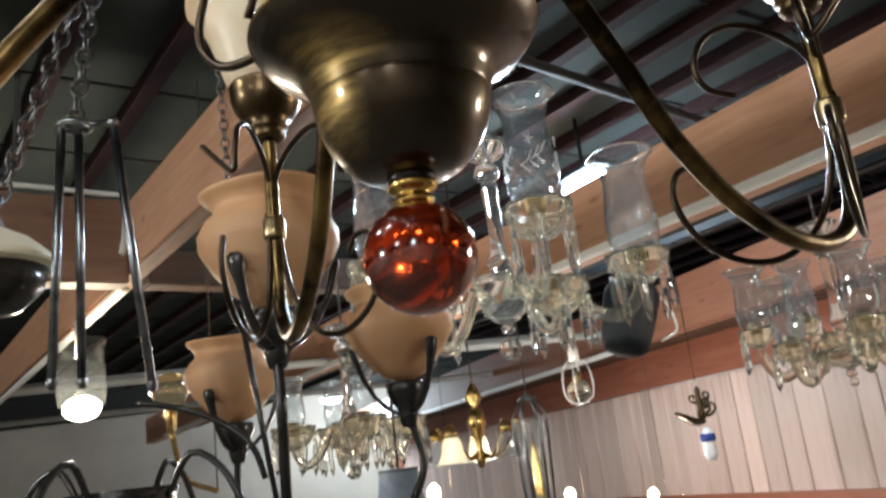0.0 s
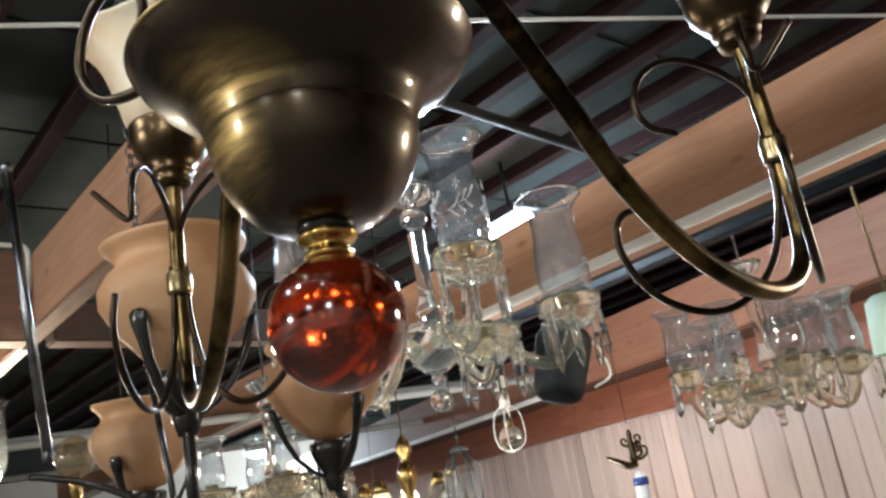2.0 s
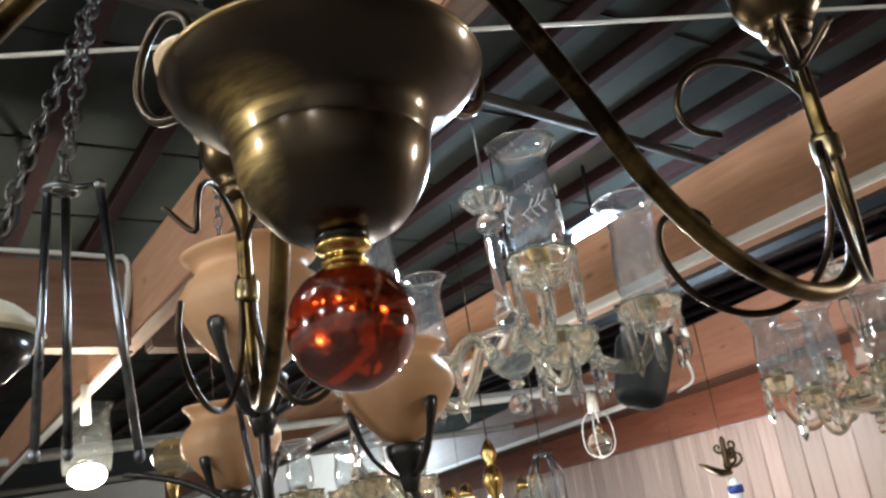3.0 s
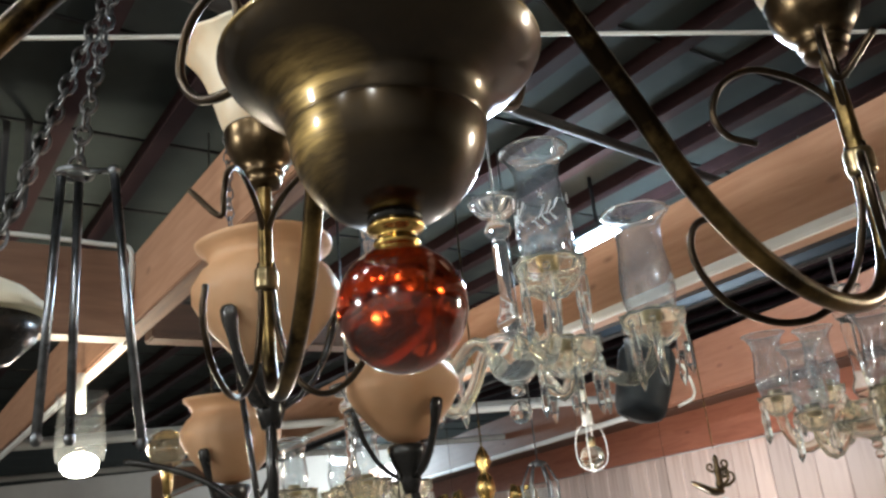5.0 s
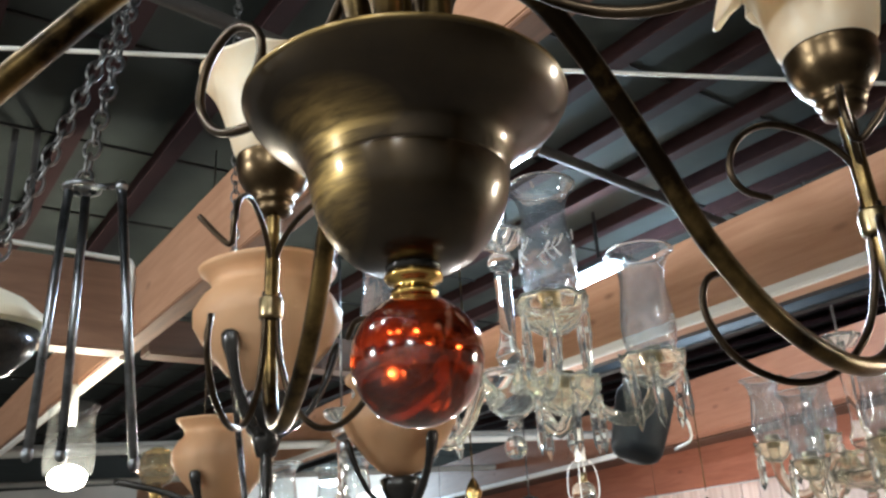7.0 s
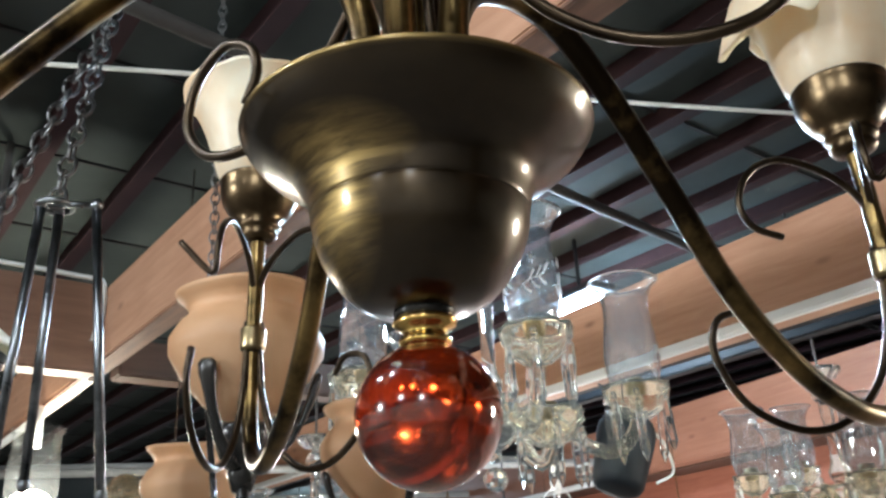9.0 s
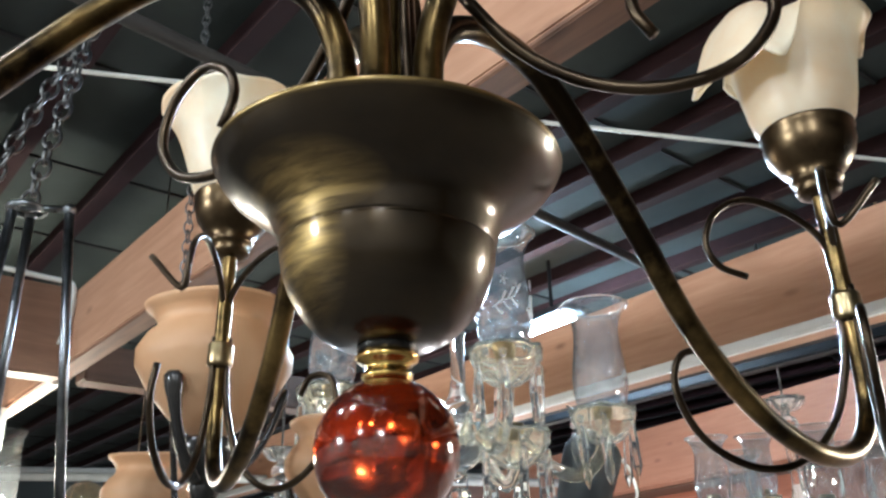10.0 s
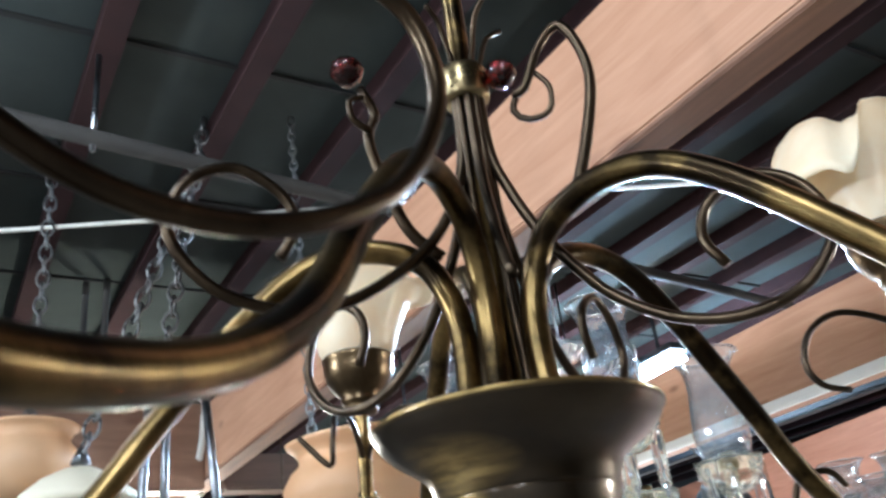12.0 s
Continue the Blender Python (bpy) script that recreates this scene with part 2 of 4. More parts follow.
GLULAM_OLD = timber("aged_orange_timber", (0.34, 0.170, 0.094), (0.47, 0.268, 0.165), (0.15, 0.060, 0.034))
# glulam darkened to paint the girder's shaded face
GLULAM_SHADED = timber("shaded_glulam", (0.175, 0.092, 0.056), (0.26, 0.148, 0.096), (0.14, 0.060, 0.034))
GLULAM_RED = timber("red_stained_timber", (0.25, 0.082, 0.046), (0.38, 0.145, 0.090), (0.10, 0.035, 0.02))
GLULAM_WARM = timber("warm_glulam", (0.26, 0.108, 0.060), (0.36, 0.168, 0.104), (0.15, 0.055, 0.03))
TRACK_WHITE = surface("track_enamel", (0.86, 0.86, 0.84), (0.92, 0.92, 0.90), rough=0.3, scale=6)
DECK = surface("dark_roof_deck", (0.031, 0.038, 0.037), (0.048, 0.056, 0.054), rough=0.85, scale=3, bump=0.15, fine=40)
SEAM = surface("black_seam", (0.006, 0.006, 0.006), (0.012, 0.012, 0.012), rough=0.8, scale=8)
DECK.node_tree.nodes["Principled BSDF"].inputs["Specular IOR Level"].default_value = 0.12
PURLIN = surface("oxide_red_steel", (0.021, 0.0105, 0.0110), (0.034, 0.0160, 0.0165), rough=0.8, scale=7, bump=0.1)
PURLIN.node_tree.nodes["Principled BSDF"].inputs["Specular IOR Level"].default_value = 0.15
PIPE = surface("brown_grey_pipe", (0.022, 0.020, 0.019), (0.046, 0.043, 0.039), rough=0.82, scale=6)
WHITE = surface("white_enamel", (0.70, 0.69, 0.64), (0.84, 0.83, 0.78), rough=0.35, scale=6)
BOARD = surface("whitewashed_board", (0.42, 0.245, 0.18), (0.78, 0.62, 0.56), rough=0.6, scale=4.5, stretch=(1, 1, 0.07), bump=0.2, fine=50, contrast=(0.33, 0.50))
_t = BOARD.node_tree
_info, _hue, _map = put(_t, "ShaderNodeObjectInfo"), put(_t, "ShaderNodeHueSaturation"), put(_t, "ShaderNodeMapRange")
_map.inputs["To Min"].default_value, _map.inputs["To Max"].default_value = 0.78, 1.06
_t.links.new(_info.outputs["Random"], _map.inputs["Value"])
_t.links.new(_map.outputs[0], _hue.inputs["Value"])
_b = _t.nodes["Principled BSDF"]
_t.links.new(_b.inputs["Base Color"].links[0].from_socket, _hue.inputs["Color"])
_t.links.new(_hue.outputs[0], _b.inputs["Base Color"])
PINK_BOARD = BOARD.copy()
PINK_BOARD.name = "bare_pink_board"
for _n in PINK_BOARD.node_tree.nodes:
    if _n.bl_idname == "ShaderNodeValToRGB":
        _n.color_ramp.elements[0].color, _n.color_ramp.elements[1].color = (0.29, 0.185, 0.145, 1), (0.60, 0.49, 0.45, 1)
PLASTER = surface("shop_wall", (0.42, 0.38, 0.34), (0.54, 0.50, 0.44), rough=0.8, scale=1.2)
CONCRETE = surface("shop_floor", (0.11, 0.10, 0.088), (0.19, 0.172, 0.152), rough=0.6, scale=2.0)
FAR_PIPE = surface("light_grey_pipe", (0.34, 0.35, 0.34), (0.48, 0.49, 0.47), rough=0.5, scale=6)
CERAMIC = surface("white_china", (0.78, 0.78, 0.80), (0.88, 0.88, 0.9), rough=0.12, scale=8)
PALE_BRASS = surface("pale_brass", (0.24, 0.185, 0.095), (0.42, 0.33, 0.185), rough=0.22, metal=1.0, scale=30)
OLD_GOLD = surface("old_yellow_brass", (0.40, 0.27, 0.09), (0.62, 0.44, 0.18), rough=0.18, rough_to=0.3, metal=1.0, scale=20, bump=0.02)
CUP_BRASS = surface("worn_cup_brass", (0.045, 0.031, 0.018), (0.15, 0.104, 0.056), rough=0.24, rough_to=0.36, metal=1.0, scale=16, bump=0.02)
SLATE = surface("slate_blue_fabric", (0.12, 0.15, 0.21), (0.19, 0.23, 0.30), rough=0.9, scale=30, bump=0.3, fine=200)
SHADED_UNDERSIDE = timber("shaded_rough_timber", (0.10, 0.045, 0.024), (0.24, 0.115, 0.062), (0.05, 0.022, 0.012))
# brown timber darkened to paint shade beyond the joist and behind the beam
BROWN_SHADED = timber("shaded_brown_timber", (0.055, 0.028, 0.017), (0.11, 0.058, 0.037), (0.04, 0.02, 0.01))
COBALT = surface("blue_glaze", (0.02, 0.04, 0.18), (0.05, 0.08, 0.32), rough=0.12, scale=8)
NAVY = surface("black_enamel", (0.008, 0.010, 0.012), (0.016, 0.019, 0.023), rough=0.5, scale=8)
NAVY.node_tree.nodes["Principled BSDF"].inputs["Specular IOR Level"].default_value = 0.2
MINT = milky("pale_green_shade", (0.62, 0.78, 0.66), (0.75, 0.88, 0.78), 0.3, 0.4)
BULB_ON = glow("lit_bulb", (1.0, 0.86, 0.62), 6.0)
GLOBE_ON = glow("lit_clear_bulb", (1.0, 0.97, 0.92), 22.0)
OPAL_ON = glow("fill_opal_globe", (1.0, 0.97, 0.92), 6.0)
FLOOD_ON = glow("lit_floodlight", (0.72, 0.87, 1.0), 45.0)
TRACK_ON = glow("lit_track_bulb", (1.0, 0.87, 0.66), 40.0)
FAR_ON = glow("lit_far_lamp", (0.80, 0.90, 1.0), 4.0)
PAPER_ON = glow("lit_paper", (1.0, 0.88, 0.70), 48.0)


# ---------------------------------------------------------------- mesh helpers
ORIGIN = {}


def thing(name, at, label, category, group="", kind=""):
    ob = new(name)
    ob.empty_display_size = 0.05
    ob.location = at
    ORIGIN[ob.name] = Vector(at)
    return tagged(ob, label, category, group, kind)


def part(name, bm, material, parent=None, label="", smooth=True, shadow=True):
    """Links a bmesh (in world metres) as one mesh object under a thing or a part."""
    o = ORIGIN[parent.name] if parent else Vector((0, 0, 0))
    bmesh.ops.translate(bm, vec=-o, verts=bm.verts)
    bmesh.ops.recalc_face_normals(bm, faces=bm.faces)
    me = bpy.data.meshes.new(name)
    bm.to_mesh(me)
    bm.free()
    if smooth:
        me.shade_smooth()
    me.materials.append(material)
    ob = new(name, me)
    if parent:
        ob.parent = parent
    ORIGIN[ob.name] = o
    ob.visible_shadow = shadow
    return tagged(ob, label)


def again(name, mesh, m, parent, label=""):
    """One more piece on an existing mesh, at the pose m (world)."""
    ob = new(name, mesh)
    ob.parent = parent
    ob.matrix_local = Matrix.Translation(-ORIGIN[parent.name]) @ m
    ORIGIN[ob.name] = ORIGIN[parent.name]
    ob.visible_shadow = False
    return tagged(ob, label)


def solid(name, bm, material, label="", category="", kind="", smooth=False, group=""):
    ob = part(name, bm, material, None, smooth=smooth)
    return tagged(ob, label, category, group, kind)


def spline(points, step=0.01):
    """A smooth curve through the points (Catmull-Rom)."""
    p = [Vector(q) for q in points]
    p = [2 * p[0] - p[1]] + p + [2 * p[-1] - p[-2]]
    out = []
    for i in range(1, len(p) - 2):
        n = max(2, int((p[i + 1] - p[i]).length / step))
        for k in range(n):
            t = k / n
            out.append(0.5 * ((2 * p[i]) + (p[i + 1] - p[i - 1]) * t + (2 * p[i - 1] - 5 * p[i] + 4 * p[i + 1] - p[i + 2]) * t * t
                              + (3 * p[i] - p[i - 1] - 3 * p[i + 1] + p[i + 2]) * t ** 3))
    out.append(p[-2])
    return out


def tube(points, r, bm=None, sides=10, step=0.01, r_end=None, smooth=True):
    """A round bar along a smooth curve, from radius r to r_end, with closed ends."""
    bm = bm or bmesh.new()
    c = spline(points, step) if smooth else [Vector(q) for q in points]
    n = len(c)
    tan = [(c[min(i + 1, n - 1)] - c[max(i - 1, 0)]).normalized() for i in range(n)]
    side = tan[0].orthogonal().normalized()
    rings = []
    for i in range(n):
        side = (side - tan[i] * side.dot(tan[i])).normalized()
        up = tan[i].cross(side)
        rad = r if r_end is None else r + (r_end - r) * i / (n - 1)
        rings.append([bm.verts.new(c[i] + rad * (math.cos(a) * side + math.sin(a) * up)) for a in [2 * math.pi * k / sides for k in range(sides)]])
    for a, b in zip(rings, rings[1:]):
        for k in range(sides):
            bm.faces.new((a[k], a[(k + 1) % sides], b[(k + 1) % sides], b[k]))
    bm.faces.new(rings[0][::-1])
    bm.faces.new(rings[-1])
    return bm


def lathe(profile, centre, bm=None, sides=40, wave=None, closed=False):
    """Turns (radius, height) pairs round an upright axis. wave(angle, i, r, z) may move a ring's points."""
    bm = bm or bmesh.new()
    cx, cy, cz = centre
    rings = []
    for i, (r, z) in enumerate(profile):
        if r < 1e-6:
            rings.append([bm.verts.new((cx, cy, cz + z))])
            continue
        ring = []
        for k in range(sides):
            a = 2 * math.pi * k / sides
            rr, zz = wave(a, i, r, z) if wave else (r, z)
            ring.append(bm.verts.new((cx + rr * math.cos(a), cy + rr * math.sin(a), cz + zz)))
        rings.append(ring)
    pairs = list(zip(rings, rings[1:]))
    if closed:
        pairs.append((rings[-1], rings[0]))
    for a, b in pairs:
        for k in range(sides):
            q = (k + 1) % sides
            if len(a) == 1 and len(b) == 1:
                continue
            if len(a) == 1:
                bm.faces.new((a[0], b[q], b[k]))
            elif len(b) == 1:
                bm.faces.new((a[k], a[q], b[0]))
            else:
                bm.faces.new((a[k], a[q], b[q], b[k]))
    return bm


def ball(centre, r, bm=None, sides=32, squash=1.0):
    n = sides // 2
    return lathe([(r * math.sin(math.pi * i / n) if 0 < i < n else 0, -r * squash * math.cos(math.pi * i / n)) for i in range(n + 1)], centre, bm, sides)


def shell(profile, wall):
    """A thin-walled turned profile, there and back; wall: its thickness."""
    return profile + [(max(r - wall, 0.0005), z) for r, z in reversed(profile)]


def bar(a, b, up, width, height, bm=None, bevel=0.004):
    """A straight squared timber from a to b (the middle of its underside), width across, height along up."""
    bm2 = bmesh.new()
    a, b, up = Vector(a), Vector(b), Vector(up).normalized()
    x = (b - a).normalized()
    y = up.cross(x).normalized()
    z = x.cross(y)
    m = Matrix((x, y, z)).transposed().to_4x4()
    m.translation = (a + b) / 2
    bmesh.ops.create_cube(bm2, size=1, matrix=m @ Matrix.Translation((0, 0, height / 2)) @ Matrix.Diagonal(((b - a).length, width, height, 1)))
    if bevel:
        bmesh.ops.bevel(bm2, geom=bm2.edges[:], offset=bevel, segments=2, affect="EDGES")
    return bm2


def beam(name, a, b, width, height, material, label, category, kind="structure", bevel=0.006):
    """A squared timber as an object of its own whose local x runs along it."""
    a, b = Vector(a), Vector(b)
    x = (b - a).normalized()
    y = Vector((0, 0, 1)).cross(x).normalized()
    z = x.cross(y)
    m = Matrix((x, y, z)).transposed().to_4x4()
    m.translation = (a + b) / 2
    bm = bmesh.new()
    bmesh.ops.create_cube(bm, size=1, matrix=Matrix.Translation((0, 0, height / 2)) @ Matrix.Diagonal(((b - a).length, width, height, 1)))
    if bevel:
        bmesh.ops.bevel(bm, geom=bm.edges[:], offset=bevel, segments=2, affect="EDGES")
    me = bpy.data.meshes.new(name)
    bm.to_mesh(me)
    bm.free()
    me.materials.append(material)
    ob = new(name, me)
    ob.matrix_basis = m
    return tagged(ob, label, category, kind=kind)


def chain(name, a, b, link, wire, material, parent, sag=0.0):
    """A chain of single links from a to b."""
    a, b = Vector(a), Vector(b)
    n = max(2, int((b - a).length / (link * 0.72)))
    pts = []
    for i in range(9):
        t = 2 * math.pi * i / 8
        pts.append((0.30 * link * math.cos(t), 0, 0.5 * link * math.sin(t)))
    bm = tube(pts, wire, sides=6, step=link / 5)
    me = bpy.data.meshes.new(name)
    bm.to_mesh(me)
    bm.free()
    me.shade_smooth()
    me.materials.append(material)
    way = (b - a).normalized()
    q = way.to_track_quat("Z", "Y").to_matrix().to_4x4()
    for i in range(n):
        p = a.lerp(b, (i + 0.5) / n) - Vector((0, 0, sag * 4 * (i + 0.5) / n * (1 - (i + 0.5) / n)))
        again(name, me, Matrix.Translation(p) @ q @ pose(0, 0, 0, 0, 0, 90 * (i % 2) + 20), parent).visible_shadow = True


def polar(r, z, degrees):
    return Vector((AX + r * math.cos(radians(degrees)), AY + r * math.sin(radians(degrees)), z))


# ---------------------------------------------------------------- the room
def room():
    floor = bmesh.new()
    bmesh.ops.create_cube(floor, size=1, matrix=Matrix.Translation((0, 4, -0.1)) @ Matrix.Diagonal((26, 30, 0.2, 1)))
    solid("floor", floor, CONCRETE, "grey worn concrete shop floor", "floor", "structure")
    for n, c, s in (("wall_south", (0, -5.1, 1.6), (18, 0.2, 3.4)), ("wall_west", (-9.1, 4, 1.6), (0.2, 18.4, 3.4)), ("wall_east", (9.1, 4, 1.6), (0.2, 18.4, 3.4)), ("wall_north", (0, 13.1, 1.6), (18, 0.2, 3.4))):
        bm = bmesh.new()
        bmesh.ops.create_cube(bm, size=1, matrix=Matrix.Translation(c) @ Matrix.Diagonal((*s, 1)))
        solid(n, bm, PLASTER, "plain buff-painted shop wall", "wall", "structure")
    # roof deck with seams across it, one sheet
    bm = bmesh.new()
    bmesh.ops.create_cube(bm, size=1, matrix=Matrix.Translation((0, 4, 3.155)) @ Matrix.Diagonal((19, 19, 0.1, 1)))
    for k in range(-14, 16):
        c = U * (0.62 * k + 0.25)
        a, b = c - V * 9, c + V * 9
        extra = bar((a.x, a.y, 3.097), (b.x, b.y, 3.097), (0, 0, 1), 0.012, 0.03, bevel=0)
        me = bpy.data.meshes.new("seam")
        extra.to_mesh(me)
        extra.free()
        first = len(bm.faces)
        bm.from_mesh(me)
        bm.faces.ensure_lookup_table()
        for f in bm.faces[first:]:
            f.material_index = 1
        bpy.data.meshes.remove(me)
    solid("ceiling", bm, DECK, "dark green-grey metal roof deck with seams", "ceiling", "structure").data.materials.append(SEAM)


PURLINS = [0.178 + 0.307 * k for k in range(-12, 20)]


def roof():
    for v in PURLINS:
        a, b = V * v - U * 5, V * v + U * 10
        beam("purlin", (a.x, a.y, 3.05), (b.x, b.y, 3.05), 0.055, 0.06, PURLIN, "dark oxide-red steel roof purlin", "purlin", bevel=0)
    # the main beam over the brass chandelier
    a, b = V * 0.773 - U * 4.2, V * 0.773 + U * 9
    # dark strip that paints the shade on the joist's rough underside
    beam("joist_underside", (a.x, a.y, 2.446), (b.x, b.y, 2.446), 0.060, 0.010, SHADED_UNDERSIDE, "dark strip painting the joist's rough underside in shade", "batten", bevel=0.002)
    beam("roof_beam", (a.x, a.y, 2.456), (b.x, b.y, 2.456), 0.062, 0.237, GLULAM_OLD, "pinkish planed deep roof joist with knots", "beam", bevel=0.003)
    # a thin conduit beside it
    a, b = V * 0.89 - U * 4.2, V * 0.89 + U * 2.4
    solid("roof_conduit", tube([(a.x, a.y, 2.56), (b.x, b.y, 2.56)], 0.008, smooth=False), PIPE, "thin grey conduit beside the beam", "conduit", "", True)
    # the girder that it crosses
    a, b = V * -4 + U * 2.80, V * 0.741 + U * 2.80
    beam("girder", (a.x, a.y, 2.415), (b.x, b.y, 2.415), 0.10, 0.285, GLULAM_SHADED, "brownish planed timber girder meeting the joist, painted in shade", "beam")
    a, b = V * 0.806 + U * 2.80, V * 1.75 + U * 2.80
    beam("girder", (a.x, a.y, 2.415), (b.x, b.y, 2.415), 0.10, 0.12, BROWN_SHADED, "timber girder beyond the joist, dark with painted shade", "beam")
    # beam behind the crystal chandelier
    d = Vector((math.sin(radians(-31)), math.cos(radians(-31)), 0))
    n = Vector((d.y, -d.x, 0))
    c = Vector((0.588, 3.229, 2.44)) + n * 0.06
    beam("roof_beam", c - d * 4.2, c + d * 8, 0.11, 0.285, GLULAM, "pinkish planed glulam roof beam with knots", "beam")
    c2 = Vector((0.588, 3.229, 2.425)) - n * 0.012
    beam("lighting_track", c2 - d * 4.2, c2 + d * 7, 0.03, 0.034, TRACK_WHITE, "white enamelled lighting track under the beam", "lighting track", kind="")
    # black bars added for the dark bands of the roof beyond it
    for k, (off, z, h) in enumerate(((0.32, 2.50, 0.05), (0.55, 2.52, 0.06))):
        c3 = Vector((0.588, 3.229, z)) + n * off
        beam("dark_roof_band", c3 - d * 4.2, c3 + d * 7, 0.06, h, NAVY, "black bar along the roof for its dark bands", "trunking", kind="")
    # far beam, its track and the red fascia under it
    d = Vector((math.sin(radians(-21.5)), math.cos(radians(-21.5)), 0))
    n = Vector((d.y, -d.x, 0))
    c = Vector((1.213, 5.733, 2.36)) + n * 0.07
    beam("roof_beam", c - d * 4.6, c + d * 6.6, 0.12, 0.32, GLULAM_WARM, "reddish glulam roof beam above a red fascia", "beam")
    c2 = Vector((1.213, 5.733, 2.335)) - n * 0.02
    beam("lighting_track", c2 - d * 0.05, c2 + d * 6.4, 0.03, 0.034, TRACK_WHITE, "white enamelled lighting track under the beam", "lighting track", kind="")
    # soffit coloured dark for the shade under the far beam
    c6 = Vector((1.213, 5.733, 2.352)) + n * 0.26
    beam("soffit", c6 - d * 4.6, c6 + d * 6.6, 0.27, 0.03, BROWN_SHADED, "brown timber soffit behind the beam, dark with painted shade", "soffit")
    c4 = Vector((1.213, 5.733, 2.105)) + n * 0.41
    beam("fascia_board", c4 - d * 4.6, c4 + d * 6.6, 0.07, 0.27, GLULAM_RED, "red-stained timber fascia over the boarded wall", "fascia")
    # boarded wall below the fascia, board by board
    wall = thing("boarded_wall", Vector((1.213, 5.733, 0)) + n * 0.46, "whitewashed pinkish upright boards lit by lamps", "wall", kind="structure")
    bm = bar(Vector((1.213, 5.733, 0)) + n * 0.50 - d * 4.6, Vector((1.213, 5.733, 0)) + n * 0.50 + d * 6.6, (0, 0, 1), 0.04, 2.1, bevel=0)
    part("backing", bm, GLULAM_RED, wall, smooth=False)
    sizes = {}
    SPLIT = -0.65  # boards south of here are darker and pinker
    u = -4.4
    while u < 6.2:
        w = random.choice((0.12, 0.145, 0.17, 0.22))
        key = (w, u < SPLIT)
        if key not in sizes:
            bm = bmesh.new()
            bmesh.ops.create_cube(bm, size=1, matrix=Matrix.Translation((0, 0, 1.05)) @ Matrix.Diagonal((w, 0.02, 2.1, 1)))
            bmesh.ops.bevel(bm, geom=[e for e in bm.edges if abs(e.verts[0].co.z - e.verts[1].co.z) > 1], offset=0.005, segments=1, affect="EDGES")
            sizes[key] = bpy.data.meshes.new("board")
            bm.to_mesh(sizes[key])
            bm.free()
            sizes[key].materials.append(PINK_BOARD if key[1] else BOARD)
        p = Vector((1.213, 5.733, 0)) + n * (0.455 + 0.006 * random.random()) + d * (u + w / 2)
        ob = again("board", sizes[key], Matrix.Translation(p) @ Matrix.Rotation(math.atan2(d.y, d.x), 4, "Z"), wall)
        ob.visible_shadow = True
        u += w + random.choice((0.002, 0.004, 0.010))
    c5 = Vector((1.213, 5.733, 1.30)) + n * 0.415
    beam("dado_rail", c5 - d * 4.6, c5 + d * 1.0, 0.05, 0.06, GLULAM_RED, "red-stained timber rail across the boards", "rail")


def services():
    """Pipes, the stretched wire and the tracks."""
    p = Vector((0.253, 2.237, 2.868))
    d = Vector((-0.843, -0.831, -0.038)).normalized()
    bm = tube([p - d * 3.2, p + d * 4], 0.018, smooth=False)
    ob = solid("roof_pipe", bm, PIPE, "grey painted sprinkler pipe under the roof", "pipe", "", True)
    c, w = Vector((0.157, 1.866, 2.872)), Vector((-0.984, -0.176, -0.009))
    solid("stretched_wire", tube([c - w * 4, c + w * 0.2, c + w * 4], 0.0055, sides=8, step=0.3), WHITE, "white cable stretched below the roof", "cable", "", True)
    # drop hangers on the pipe
    for s in (0.55, 1.35):
        q = p + d * s
        solid("pipe_hanger", tube([q + Vector((0, 0, 0.2)), q - Vector((0, 0, 0.03))], 0.006, smooth=False), STEEL, "thin steel pipe hanger", "hanger", "", True)
    # far pipes under the roof
    for y0, z0 in ((6.2, 2.62), (7.4, 2.5), (5.2, 2.45)):
        solid("far_pipe", tube([(-5, y0 - 0.3, z0 + 0.05), (2.2, y0 + 0.5, z0)], 0.026, smooth=False), FAR_PIPE, "light grey pipe crossing under the far roof", "pipe", "", True)
    # two upright conduits
    for x in (-1.30, -1.228):
        solid("wall_conduit", tube([(x, 2.45, 3.1), (x, 2.45, 2.84), (x - 0.008, 2.445, 2.79), (x - 0.05, 2.43, 2.735), (x - 0.14, 2.36, 2.715)], 0.011, step=0.03), PIPE, "grey upright conduit by the girder", "conduit", "", True)
    # white conduit along the girder top and a coiled flex at the corner
    d2 = V
    g = V * 0.722 + U * 2.735 + Vector((0, 0, 2.712))
    solid("white_conduit", tube([g - d2 * 3, g - d2 * 0.6 + Vector((0, 0, 0.006)), g - d2 * 0.06, g - d2 * 0.012 + Vector((0, 0, 0.003)), g + d2 * 0.008 + Vector((0, 0, -0.018)), g + d2 * 0.010 + Vector((0, 0, -0.06))], 0.008, step=0.012), WHITE, "white flexible conduit along the girder", "conduit", "", True)
    pts = []
    for k in range(150):
        sway = d2 * (0.010 - 0.016 * (k / 150) ** 2)
        pts.append(g + sway + Vector((0.0095 * math.cos(k * 0.9), 0.0095 * math.sin(k * 0.9), -0.055 - 0.0010 * k)))
    solid("coiled_flex", tube(pts, 0.003, sides=6, step=0.004), WHITE, "white coiled flex hanging at the beam", "flex", "", True)
    # track that carries a lit bulb, on the far stretch of the main beam
    q = V * 0.772 + U * 2.93
    e = q + U * 4
    beam("lighting_track", (q.x, q.y, 2.432), (e.x, e.y, 2.432), 0.035, 0.034, TRACK_WHITE, "white enamelled lighting track with a lit bulb", "lighting track", kind="")


